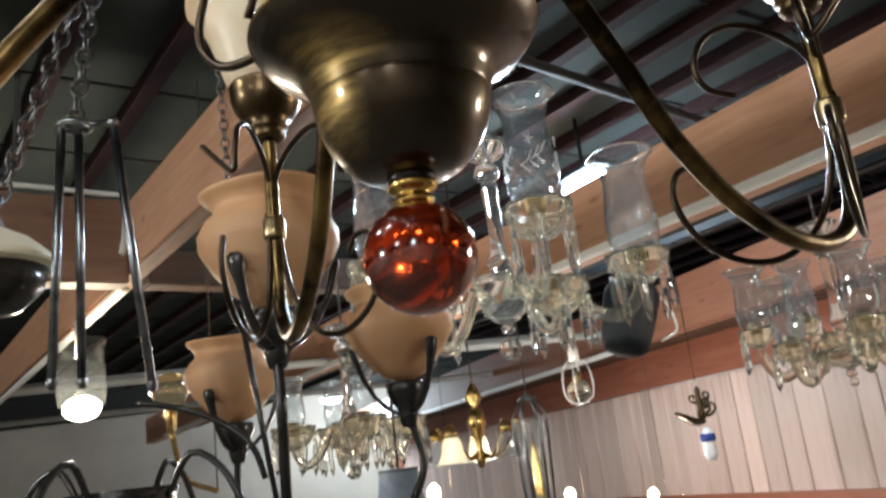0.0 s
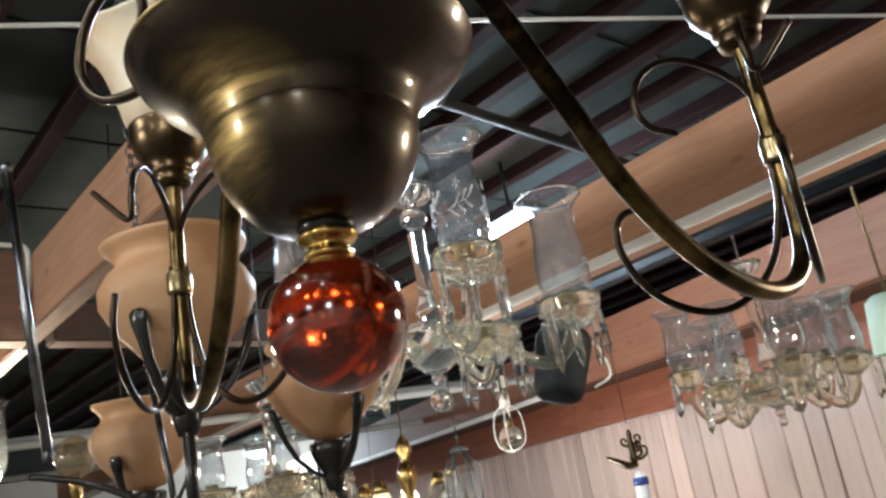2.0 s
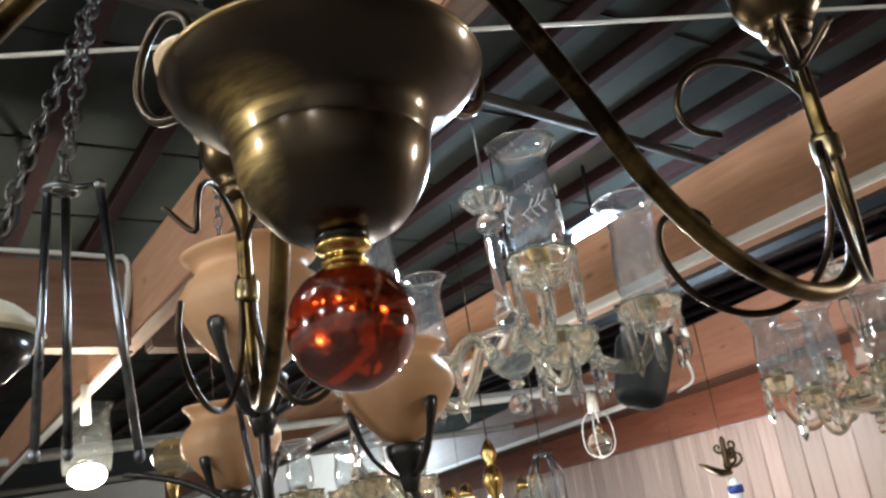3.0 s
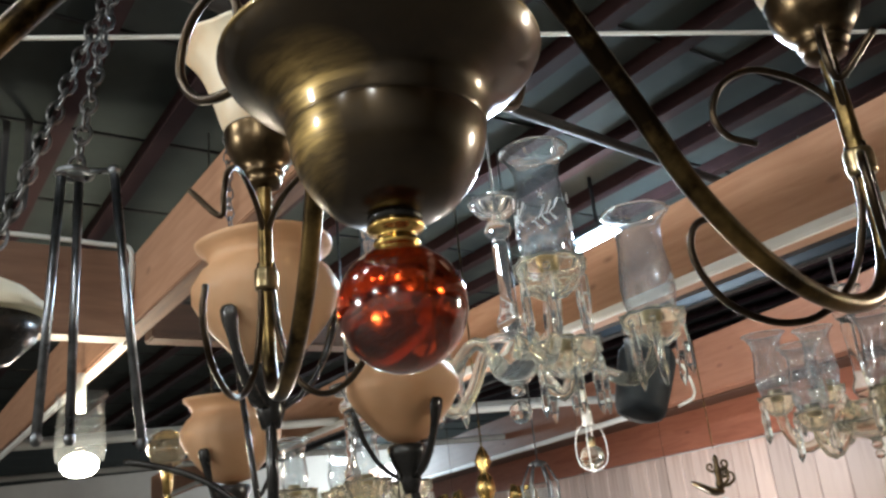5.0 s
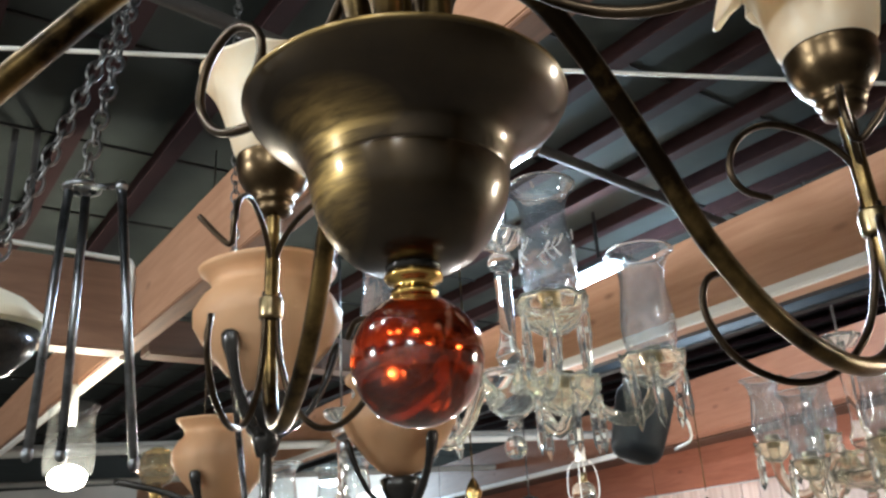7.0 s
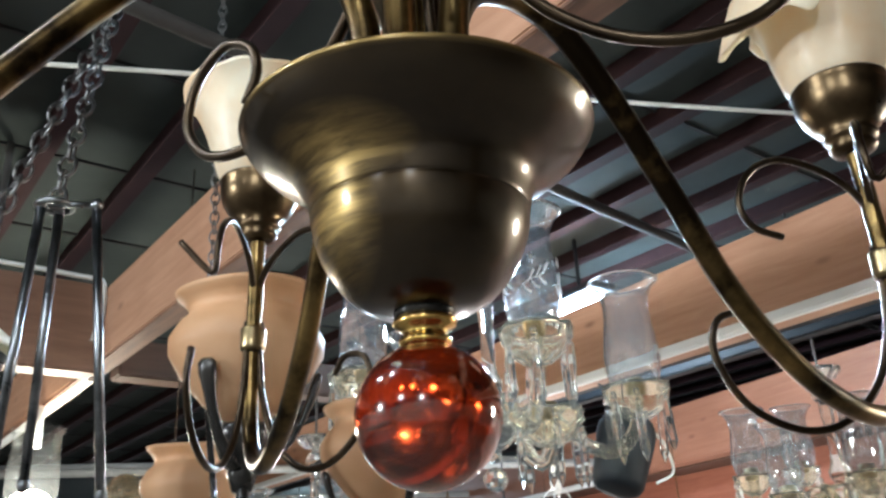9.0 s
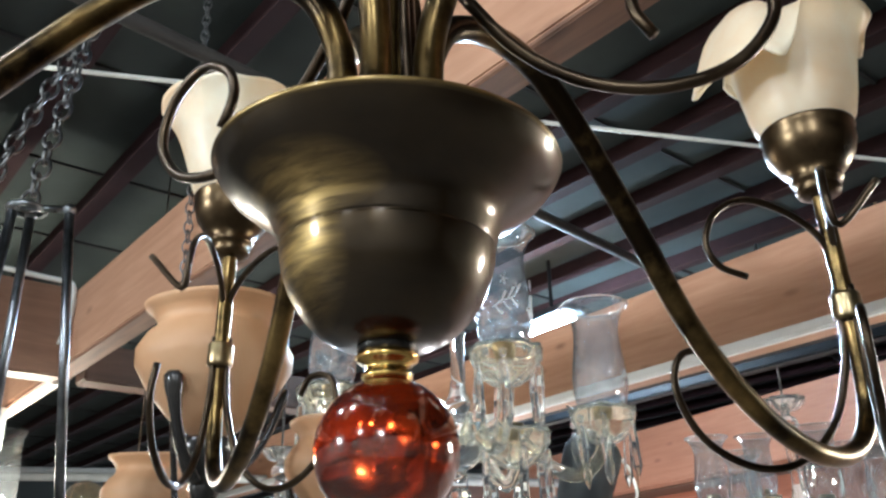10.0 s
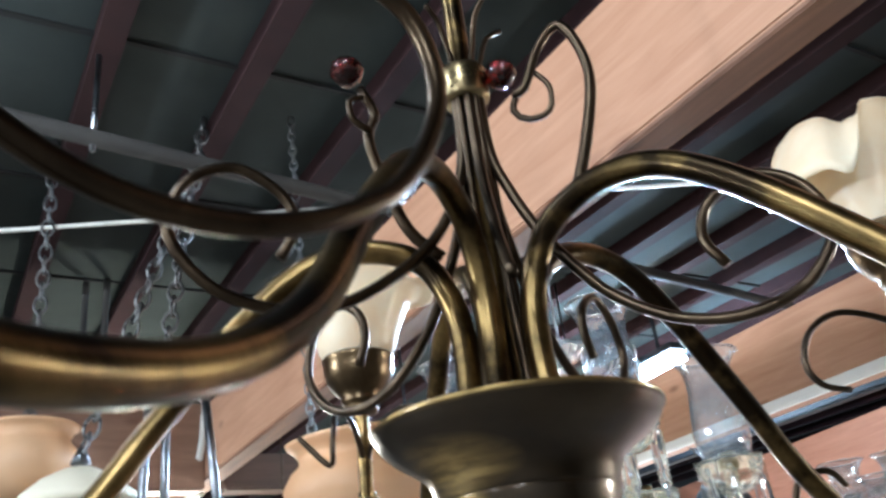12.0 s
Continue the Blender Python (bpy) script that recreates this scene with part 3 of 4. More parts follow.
# ---------------------------------------------------------------- the brass chandelier
ARMS = [  # turn at the stem and at the end, rise, turn of the scrolls, reach, lift
    (39, 37, 0.0, 157, 1.0, -0.004), (108, 109.3, 0.0, 157, 1.0, 0.0), (180, 187, 0.0, 157, 0.985, -0.004),
    (323, 318, -0.005, 157, 1.004, -0.004), (252, 254.2, 0.039, 168, 0.911, 0.0),
]
ARM = [(0.030, 1.965), (0.026, 2.02), (0.030, 2.058), (0.045, 2.09), (0.070, 2.105), (0.100, 2.109), (0.135, 2.099), (0.175, 2.067), (0.230, 2.006), (0.280, 1.945),
       (0.340, 1.899), (0.405, 1.873), (0.465, 1.868), (0.515, 1.884), (0.543, 1.92), (0.549, 1.975), (0.545, 2.03), (0.541, 2.09), (0.538, 2.145)]
HOOK = [(0.004, 2.0), (0.004, 2.065), (0.035, 2.100), (0.09, 2.115), (0.13, 2.098), (0.147, 2.066), (0.137, 2.043), (0.108, 2.035)]
LOOP = [(0.004, 2.035), (0.004, 2.0), (0.012, 1.954), (0.037, 1.902), (0.08, 1.869), (0.127, 1.864), (0.172, 1.885), (0.194, 1.924), (0.186, 1.956), (0.155, 1.963), (0.140, 1.948)]
SCROLL = [(0.009, 2.225), (0.011, 2.168), (0.021, 2.133), (0.034, 2.102), (0.051, 2.073), (0.075, 2.042), (0.11, 2.019), (0.15, 2.012), (0.19, 2.024), (0.214, 2.056), (0.204, 2.09), (0.175, 2.105), (0.146, 2.09), (0.138, 2.067), (0.148, 2.046)]
TENDRILS = [  # turn, the wire, its curl, its bead
    (-11, [(0.036, 2.085), (0.057, 2.110), (0.073, 2.140), (0.091, 2.204), (0.088, 2.243), (0.076, 2.264), (0.058, 2.246), (0.044, 2.216), (0.034, 2.213)],
     [(0.038, 2.216), (0.033, 2.200), (0.043, 2.190), (0.059, 2.194), (0.062, 2.215), (0.052, 2.231)], (0.028, 2.233)),
    (205, [(0.036, 2.085), (0.058, 2.105), (0.075, 2.150), (0.080, 2.178), (0.074, 2.196), (0.083, 2.217)],
     [(0.080, 2.178), (0.092, 2.185), (0.094, 2.200), (0.084, 2.206)], (0.092, 2.231)),
]
TULIP = [(0.030, 2.185), (0.042, 2.198), (0.050, 2.214), (0.055, 2.232), (0.059, 2.25), (0.062, 2.268), (0.064, 2.284), (0.0655, 2.299), (0.067, 2.312), (0.068, 2.323), (0.069, 2.332), (0.070, 2.339), (0.071, 2.345)]


def brass_chandelier():
    lamp = thing("brass_chandelier", (AX, AY, 1.79), "antique brass chandelier with amber ball and alabaster shades", "chandelier")
    c = (AX, AY, 0)
    bowl = [(0.014, 1.876), (0.026, 1.8772), (0.0345, 1.8820), (0.0420, 1.8900), (0.0468, 1.8970), (0.0505, 1.9040), (0.0534, 1.9120), (0.0550, 1.9200), (0.0556, 1.9242), (0.0557, 1.9250), (0.0552, 1.9256), (0.0557, 1.9262), (0.0561, 1.9275),
            (0.0575, 1.9340), (0.0593, 1.9390), (0.0624, 1.9430), (0.0688, 1.9480), (0.0780, 1.9540), (0.0850, 1.9597), (0.0888, 1.9644), (0.0906, 1.9680), (0.0912, 1.9690), (0.0919, 1.9696), (0.0924, 1.9708), (0.0921, 1.9721), (0.0911, 1.9727), (0.0901, 1.9720),
            (0.0880, 1.9670), (0.083, 1.9610), (0.073, 1.9545), (0.05, 1.9500), (0, 1.9492)]
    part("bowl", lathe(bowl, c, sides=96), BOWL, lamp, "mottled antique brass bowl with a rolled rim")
    part("bowl_cap", lathe([(0.0, 1.872), (0.0135, 1.872), (0.0150, 1.8735), (0.0150, 1.8785), (0.0, 1.8790)], c), IRON, lamp)
    neck = [(0.0, 1.857), (0.010, 1.8575), (0.0125, 1.8595), (0.0128, 1.862), (0.0105, 1.8635), (0.0112, 1.8665), (0.0148, 1.868), (0.0158, 1.8700), (0.0150, 1.8720), (0.012, 1.873), (0.0, 1.873)]
    part("neck", lathe(neck, c), GOLD, lamp, "bright polished brass neck")
    part("glass_ball", ball((AX, AY, 1.8255), 0.0345, sides=64), AMBER, lamp, "deep amber red glass ball")
    part("stem", tube([(AX, AY, 1.95), (AX, AY, 2.75)], 0.008, smooth=False), BRASS_TUBE, lamp)
    part("stem_collar", lathe([(0.0, 2.216), (0.0165, 2.216), (0.0175, 2.219), (0.0175, 2.241), (0.0165, 2.244), (0.0, 2.244)], c), PALE_BRASS, lamp)
    part("hub", lathe([(0.0, 1.95), (0.034, 1.95), (0.033, 1.972), (0.024, 1.982), (0.0, 1.985)], c), BRASS_TUBE, lamp)
    for k in range(5):
        a = 20 + 72 * k
        bm = tube([polar(0.020, 1.97, a), polar(0.014, 2.05, a), polar(0.011, 2.14, a), polar(0.011, 2.235, a), polar(0.016, 2.258, a), polar(0.024, 2.28, a), polar(0.037, 2.288, a)], 0.0036, sides=8, r_end=0.002)
        part("stem_rod", bm, WIRE, lamp)
    for k, (a0, a, rise, turn, reach, lift) in enumerate(ARMS):
        pts = []
        for r, z in ARM:
            w = min(1, max(0, (r - 0.12) / 0.3))
            w = w * w * (3 - 2 * w)
            pts.append(polar(r * reach, z + rise * w + lift, a0 + (a - a0) * w))
        arm = part("arm", tube(pts, 0.0085, sides=24, step=0.006), BRASS_TUBE, lamp, "curved antique brass tube arm")
        s = polar(0.545 * reach, rise + lift, a)
        e = polar(0.538 * reach, rise + lift, a)
        part("collar", lathe([(0.0, 2.003), (0.0132, 2.003), (0.0140, 2.006), (0.0140, 2.025), (0.0132, 2.028), (0.0, 2.028)], s, sides=24), PALE_BRASS, arm, "pale brass collar")
        cup = [(0.0, 2.128), (0.012, 2.128), (0.020, 2.131), (0.022, 2.136), (0.019, 2.140), (0.024, 2.143), (0.0255, 2.147), (0.023, 2.150), (0.032, 2.158), (0.041, 2.172), (0.045, 2.186), (0.0445, 2.197), (0.0465, 2.200), (0.0455, 2.203), (0.042, 2.202), (0.040, 2.188), (0.0, 2.170)]
        part("socket_cup", lathe(cup, e), CUP_BRASS, arm, "turned antique brass socket cup")

        def petal(t, i, r, z, k=k):
            """Petals that roll outwards and down, with narrow notches between them."""
            f = max(0.0, (z - 2.222) / 0.123)
            dr, dz = (0.024 * f * f, -0.030 * f ** 2) if k == 1 else (0.0, 0.0)
            for centre, half, roll in ((8, 50, 0.35),) if k == 1 else ((196, 60, 1.0), (306, 66, 0.30), (72, 66, 0.55)):
                off = (math.degrees(t) - centre + 180) % 360 - 180
                q = max(0.0, 1 - (off / half) ** 4)
                if k == 1:
                    dr += q * roll * 0.032 * f ** 1.6
                    dz -= q * roll * 0.092 * f ** 4
                else:  # up to a crest, then folded outwards and down
                    dr += q * roll * 0.038 * max(0.0, (f - 0.3) / 0.7) ** 1.1
                    dz += q * roll * (0.05 * math.sin(math.pi * min(1.0, f)) - 0.096 * max(0.0, (f - 0.4) / 0.6) ** 1.6)
            for notch in (325, 60) if k == 1 else (238, 0, 134):
                off = (math.degrees(t) - notch + 180) % 360 - 180
                dz -= (0.020 if k == 1 else 0.034) * f * f * math.exp(-(off / 9.0) ** 2)
            return r + dr + 0.001 * f * math.sin(7 * t), z + dz + 0.0015 * f * math.sin(11 * t + k)
        part("glass_shade", lathe(shell(TULIP, 0.0032), e, sides=120, wave=petal), ALABASTER, arm, "cream marbled alabaster tulip shade")
        for sign in (1, -1):
            w = a + (sign * turn if (k, sign) != (4, -1) else -104)
            d = Vector((math.cos(radians(w)), math.sin(radians(w)), 0))
            n = Vector((-d.y, d.x, 0)) * -sign
            shape = [(q, 0.0, z) for q, z in HOOK]
            if not (k == 0 and sign == 1):
                shape = shape[:-2] + [(0.141, 0.006, 2.043), (0.137, 0.040, 2.078)]
            hook = [s + d * q + n * side + Vector((0, 0, z)) for q, side, z in shape]
            part("hook_scroll", tube(hook, 0.0036, sides=10, step=0.006, r_end=0.0032), WIRE, arm, "thin dark bronze wire scroll")
            loop = [s + d * q + n * 0.006 + Vector((0, 0, z)) for q, z in (LOOP[:-2] if (k, sign) == (1, 1) else LOOP)]
            if (k, sign) == (4, 1):  # the one that is bent upwards and across
                d = Vector((math.cos(radians(44.5)), math.sin(radians(44.5)), 0))
                loop = loop[:1] + [s + d * q + Vector((-0.020, 0.036, z + 0.041)) * 1.0 for q, z in LOOP[2:]]
            part("loop_scroll", tube(loop, 0.0038, sides=10, step=0.006, r_end=0.0032), WIRE, arm, "thin dark bronze wire scroll")
    for k in range(5):
        a = (139, 211, 277, 349, 421)[k]
        raised = (0.010, 0.026, 0.0, 0.0, 0.0)[k]
        part("stem_scroll", tube([polar(r, z + raised * min(1, max(0, (r - 0.02) / 0.06)), a) for r, z in (SCROLL[:6] if k == 2 else SCROLL)], 0.0042, sides=10, step=0.006, r_end=0.0036), WIRE, lamp, "dark bronze wire scroll from the stem")
    for a, wire, curl, bead in TENDRILS:
        tendril = part("tendril", tube([polar(r, z, a) for r, z in wire], 0.0044, sides=10, step=0.006, r_end=0.0036), WIRE, lamp, "dark bronze wire tendril with a bead")
        part("curl", tube([polar(r, z, a + 4) for r, z in curl], 0.0028, sides=8, step=0.005, r_end=0.002), WIRE, tendril)
        part("bead", lathe([(0.0, -0.0115), (0.0065, -0.0095), (0.0108, -0.004), (0.0118, 0.001), (0.0100, 0.0065), (0.0055, 0.0105), (0.0, 0.0112)], polar(*bead, a), sides=40, wave=lambda t, i, r, z: (r * (1 + 0.07 * math.cos(10 * t)), z)), RUBY, tendril, "small ruby glass bead")
    chain("chain_link", (AX, AY, 2.74), (AX, AY, 3.15), 0.045, 0.0032, BRASS_TUBE, lamp)


# ---------------------------------------------------------------- iron chandelier with peach bowls
def iron_chandelier():
    hub = Vector((-0.33, 1.68, 1.62))
    lamp = thing("iron_chandelier", hub, "black wrought-iron chandelier with peach frosted glass bowls", "chandelier")
    part("hub", lathe([(0.0, -0.06), (0.02, -0.05), (0.035, -0.02), (0.035, 0.02), (0.015, 0.05), (0.0, 0.05)], hub), IRON, lamp)
    for c, turn in ((Vector((-0.252, 1.335, 1.975)), 10), (Vector((-0.497, 2.045, 1.865)), 10), (Vector((-0.076, 1.775, 1.885)), 70)):
        out = (c - hub).to_2d().to_3d().normalized()
        arm = part("arm", tube([hub, hub + out * 0.12 + Vector((0, 0, -0.05)), c.lerp(hub, 0.25) + Vector((0, 0, -0.24)), c + out * 0.02 + Vector((0, 0, -0.17)), c + Vector((0, 0, -0.06)), c], 0.009, step=0.02), IRON, lamp, "curved black iron arm")
        part("holder_cup", lathe([(0.0, -0.085), (0.014, -0.085), (0.022, -0.06), (0.020, -0.05), (0.030, -0.035), (0.040, -0.012), (0.042, 0.004), (0.038, 0.008), (0.026, -0.008), (0.0, -0.012)], c), IRON, arm)
        for k in range(3):
            a = radians(turn + 120 * k)
            o = Vector((math.cos(a), math.sin(a), 0))
            side = Vector((-o.y, o.x, 0))
            bm = bmesh.new()
            rows = []
            for f, z, wide, thick in ((0.012, -0.060, 0.010, 0.008), (0.040, -0.044, 0.012, 0.007), (0.066, -0.016, 0.010, 0.006), (0.084, 0.018, 0.009, 0.006), (0.094, 0.044, 0.011, 0.007), (0.100, 0.064, 0.015, 0.008), (0.104, 0.078, 0.015, 0.007), (0.105, 0.084, 0.009, 0.004)):
                p = c + o * f + Vector((0, 0, z))
                rows.append([bm.verts.new(p + side * wide * math.cos(q) + o * thick * math.sin(q)) for q in [math.pi * j / 4 for j in range(8)]])
            for lo, hi in zip(rows, rows[1:]):
                for j in range(8):
                    bm.faces.new((lo[j], lo[(j + 1) % 8], hi[(j + 1) % 8], hi[j]))
            bm.faces.new(rows[0][::-1])
            bm.faces.new(rows[-1])
            part("prong", bm, IRON, arm)
        pot = [(0.012, 0.010), (0.037, 0.018), (0.060, 0.038), (0.089, 0.072), (0.108, 0.105), (0.109, 0.126), (0.097, 0.148), (0.086, 0.158), (0.083, 0.165), (0.085, 0.173), (0.093, 0.183), (0.101, 0.189), (0.103, 0.195)]

        def crimp(t, i, r, z):
            f = max(0, (z - 0.177) / 0.027)
            return r * (1 + 0.012 * f * math.sin(3 * t + c.x * 9)), z + 0.003 * f * math.sin(2 * t + c.y * 7)
        part("glass_bowl", lathe(shell([(r * 1.05, z * 1.05) for r, z in pot], 0.004), c, sides=68, wave=crimp), PEACH, arm, "peach frosted glass bowl shade")
    hang = Vector((-0.395, 1.695, 2.10))
    part("stem", tube([hub, hang], 0.006, smooth=False), IRON, lamp)
    chain("chain_link", hang, (hang.x - 0.02, hang.y + 0.01, 3.1), 0.03, 0.0019, CHAIN, lamp)


# ---------------------------------------------------------------- crystal chandeliers
def prism_mesh(name, length, width, material):
    bm = lathe([(0.0, 0.0), (width * 0.35, -length * 0.06), (width * 0.5, -length * 0.35), (width * 0.45, -length * 0.6), (width * 0.5, -length * 0.8), (0.0, -length)], (0, 0, 0), sides=6)
    bmesh.ops.recalc_face_normals(bm, faces=bm.faces)
    me = bpy.data.meshes.new(name)
    bm.to_mesh(me)
    bm.free()
    me.materials.append(material)
    return me


HURRICANE = [(0.036, 0.0), (0.044, 0.010), (0.050, 0.035), (0.052, 0.065), (0.049, 0.105), (0.044, 0.145), (0.0425, 0.175), (0.045, 0.198), (0.052, 0.216), (0.060, 0.229), (0.064, 0.236)]


def crystal_chandelier(c, arms, scale, label, group, prisms=True, top=3.1):
    c = Vector(c)
    lamp = thing("crystal_chandelier", c, label, "chandelier", group)
    stem = [(0.0, -0.085), (0.012, -0.082), (0.018, -0.07), (0.012, -0.058), (0.03, -0.05), (0.052, -0.03), (0.064, 0.0), (0.066, 0.03), (0.062, 0.05), (0.064, 0.056), (0.050, 0.052), (0.022, 0.045), (0.016, 0.06), (0.028, 0.08), (0.030, 0.095), (0.020, 0.115), (0.015, 0.15),
            (0.016, 0.22), (0.020, 0.28), (0.017, 0.295), (0.030, 0.305), (0.034, 0.32), (0.028, 0.336), (0.014, 0.345), (0.012, 0.372), (0.0, 0.375)]
    part("glass_stem", lathe([(r * scale, z * scale) for r, z in stem], c, sides=20), CRYSTAL, lamp, "turned clear glass stem and bowl", shadow=False)
    part("stem_rod", tube([c + Vector((0, 0, 0.37 * scale)), c + Vector((0, 0, top - c.z))], 0.004, smooth=False), STEEL, lamp)
    part("drop_ball", ball(c + Vector((0, 0, -0.118 * scale if prisms else -0.098 * scale)), (0.027 if prisms else 0.014) * scale, sides=12), CRYSTAL, lamp, "faceted glass drop ball", smooth=False, shadow=False)
    part("top_dish", lathe([(q * scale, (w + 0.385) * scale) for q, w in ((0.01, -0.03), (0.04, -0.026), (0.058, -0.008), (0.062, 0.008), (0.060, 0.013), (0.05, 0.002), (0.03, -0.014), (0.01, -0.018))], c, sides=40, wave=lambda t, i, rr, zz: (rr * (1 + 0.06 * math.cos(10 * t)), zz)), CRYSTAL, lamp, "scalloped glass top dish", shadow=False)
    if not prisms:
        wide = [(0.02, -0.050), (0.06, -0.046), (0.095, -0.030), (0.112, -0.008), (0.114, 0.002), (0.106, -0.002), (0.09, -0.020), (0.06, -0.034), (0.02, -0.038)]
        part("middle_bowl", lathe([(q * scale, w * scale) for q, w in wide], c, sides=40, wave=lambda t, i, rr, zz: (rr * (1 + 0.03 * math.cos(14 * t)), zz)), HONEY, lamp, "wide straw-tinted glass bowl", shadow=False)
    drop = prism_mesh("prism", (0.135 if prisms else 0.095) * scale, 0.021 * scale, CRYSTAL)
    bead = prism_mesh("bead", 0.02 * scale, 0.017 * scale, CRYSTAL)
    rng = random.Random(int(c.x * 1000))

    def hang(p, host):
        """A cut prism below its small bead, not quite plumb."""
        tilt = Matrix.Rotation(rng.uniform(-0.07, 0.07), 4, "X") @ Matrix.Rotation(rng.uniform(-0.07, 0.07), 4, "Y") @ Matrix.Rotation(rng.uniform(0, 6), 4, "Z")
        again("bead", bead, Matrix.Translation(p), host)
        again("prism", drop, Matrix.Translation(p - Vector((0, 0, 0.021 * scale))) @ tilt @ Matrix.Scale(rng.uniform(0.88, 1.1), 4, Vector((0, 0, 1))), host)
    for a, r, z, shade, etched in arms:
        o = Vector((math.cos(radians(a)), math.sin(radians(a)), 0))
        e = c + o * r + Vector((0, 0, z))
        arm = part("arm", tube([c + o * 0.03 * scale, c + o * r * 0.3 + Vector((0, 0, 0.045 * scale)), c + o * r * 0.55 + Vector((0, 0, z * 0.3 - 0.055 * scale)), c + o * r * 0.8 + Vector((0, 0, z * 0.45 - 0.098 * scale)), c + o * r * 0.97 + Vector((0, 0, z * 0.78 - 0.068 * scale)), e], (0.0158 if prisms else 0.016) * scale, sides=14, step=0.02), HONEY, lamp, "curved straw-tinted glass arm", shadow=False)

        def scallop(t, i, rr, zz):
            return rr * (1 + 0.03 * math.cos(10 * t) * min(1, rr / 0.05)), zz + 0.0018 * math.cos(10 * t)
        dish = [(0.008, -0.066), (0.03, -0.062), (0.054, -0.046), (0.070, -0.020), (0.076, 0.002), (0.078, 0.013), (0.071, 0.008), (0.064, -0.016), (0.050, -0.038), (0.03, -0.052), (0.008, -0.055)]
        part("bobeche", lathe([(q * scale * (1 if prisms else 0.72), w * scale * (1 if prisms else 0.75)) for q, w in dish], e, sides=40, wave=scallop), HONEY, arm, "scalloped glass drip dish", shadow=False)
        part("candle_cup", lathe([(0.0, -0.01), (0.02 * scale, -0.01), (0.024 * scale, 0.012 * scale), (0.02 * scale, 0.03 * scale), (0.0, 0.03 * scale)], e, sides=20), PALE_BRASS, arm)
        for k in range(6 if prisms else 4):
            t = 2 * math.pi * k / (6 if prisms else 4) + rng.uniform(0.1, 0.7)
            hang(e + Vector((0.072 * scale * math.cos(t), 0.072 * scale * math.sin(t), -0.004 * scale)), arm)
        if not shade:
            continue
        prof = [(q * scale * shade[0], w * scale * shade[1] + 0.012) for q, w in HURRICANE]
        part("glass_shade", lathe(shell(prof, 0.0022), e, sides=40), CLEAR if prisms else BLOOM, arm, "clear blown glass hurricane shade", shadow=False)
        rr, rz = prof[-1]
        ring = [(rr + 0.0022 * math.cos(q) * (1 + scale), rz + 0.0016 * math.sin(q) * (1 + scale)) for q in (0, 1.047, 2.094, 3.142, 4.189, 5.236)]
        part("rim", lathe(ring, e, sides=40, closed=True), CRYSTAL, arm, shadow=False)
        if etched:
            r0 = 0.0515 * scale * shade[0]

            def on_glass(tt, zz, e=e, r0=r0, k=scale * shade[1]):
                return e + Vector((r0 * math.cos(tt), r0 * math.sin(tt), zz * k + 0.012))
            for k in range(3):
                t0 = radians(etched + 75 * (k - 1))
                bm = tube([on_glass(t0 - 0.42, 0.070), on_glass(t0 - 0.1, 0.082), on_glass(t0 + 0.2, 0.086), on_glass(t0 + 0.45, 0.098)], 0.0009, sides=6, step=0.01)
                for j in range(6):
                    tt, zz, side = t0 - 0.32 + 0.14 * j, 0.072 + 0.004 * j, (1 if j % 2 else -1)
                    tube([on_glass(tt, zz), on_glass(tt + 0.10, zz + 0.009 * side), on_glass(tt + 0.24, zz + 0.020 * side + 0.004)], 0.0008, bm, 6, 0.006, 0.0032)
                for j in range(5):
                    tube([on_glass(t0, 0.125), on_glass(t0 + 0.16 * math.cos(1.257 * j), 0.125 + 0.012 * math.sin(1.257 * j))], 0.0018, bm, 6, 0.004, 0.0006)
                part("engraving", bm, FROST, arm, "frosted engraved leaf sprig", shadow=False)
    return lamp


# ---------------------------------------------------------------- pendant lamps on chains, at the west side
def rod_pendant():
    top = Vector((-0.649, 1.521, 2.432))
    lamp = thing("rod_pendant", (-0.63, 1.56, 1.93), "dark steel pendant of three rods on a chain", "pendant lamp")
    part("top_ring", tube([top + Vector((0.03 * math.cos(a * 0.7), 0.03 * math.sin(a * 0.7), 0.0)) for a in range(10)], 0.006, sides=8), STEEL, lamp)
    for e, s in (((-0.682, 1.494, 1.937), (-0.02, -0.01)), ((-0.676, 1.606, 1.949), (0.0, 0.02)), ((-0.528, 1.562, 1.92), (0.075, 0.0))):
        e = Vector(e)
        t = top + Vector((s[0], s[1], 0))
        rod = part("rod", tube([t, e], 0.0085, smooth=False), STEEL, lamp, "slim worn steel rod")
        part("finial", ball(e, 0.0105, sides=14, squash=1.4), STEEL, rod)
        part("eye", ball(t, 0.012, sides=14), STEEL, rod)
    part("cross_bar", tube([top + Vector((-0.03, -0.01, 0.0)), top + Vector((0.08, 0.0, 0.0))], 0.006, smooth=False), STEEL, lamp)
    part("arm", tube([(-0.565, 1.58, 1.893), (-0.535, 1.58, 1.887), (-0.47, 1.59, 1.868), (-0.41, 1.60, 1.836), (-0.36, 1.60, 1.79), (-0.34, 1.60, 1.73)], 0.006, step=0.015), IRON, lamp, "curved black iron arm")
    c = Vector((-0.60, 1.60, 1.69))
    part("iron_bowl", lathe(shell([(0.0, -0.06), (0.05, -0.055), (0.085, -0.03), (0.098, 0.01), (0.092, 0.035), (0.10, 0.05)], 0.004), c), IRON, lamp, "dark iron bowl")
    for a in (-15, 75, 165, 255):
        o = Vector((math.cos(radians(a)), math.sin(radians(a)), 0))
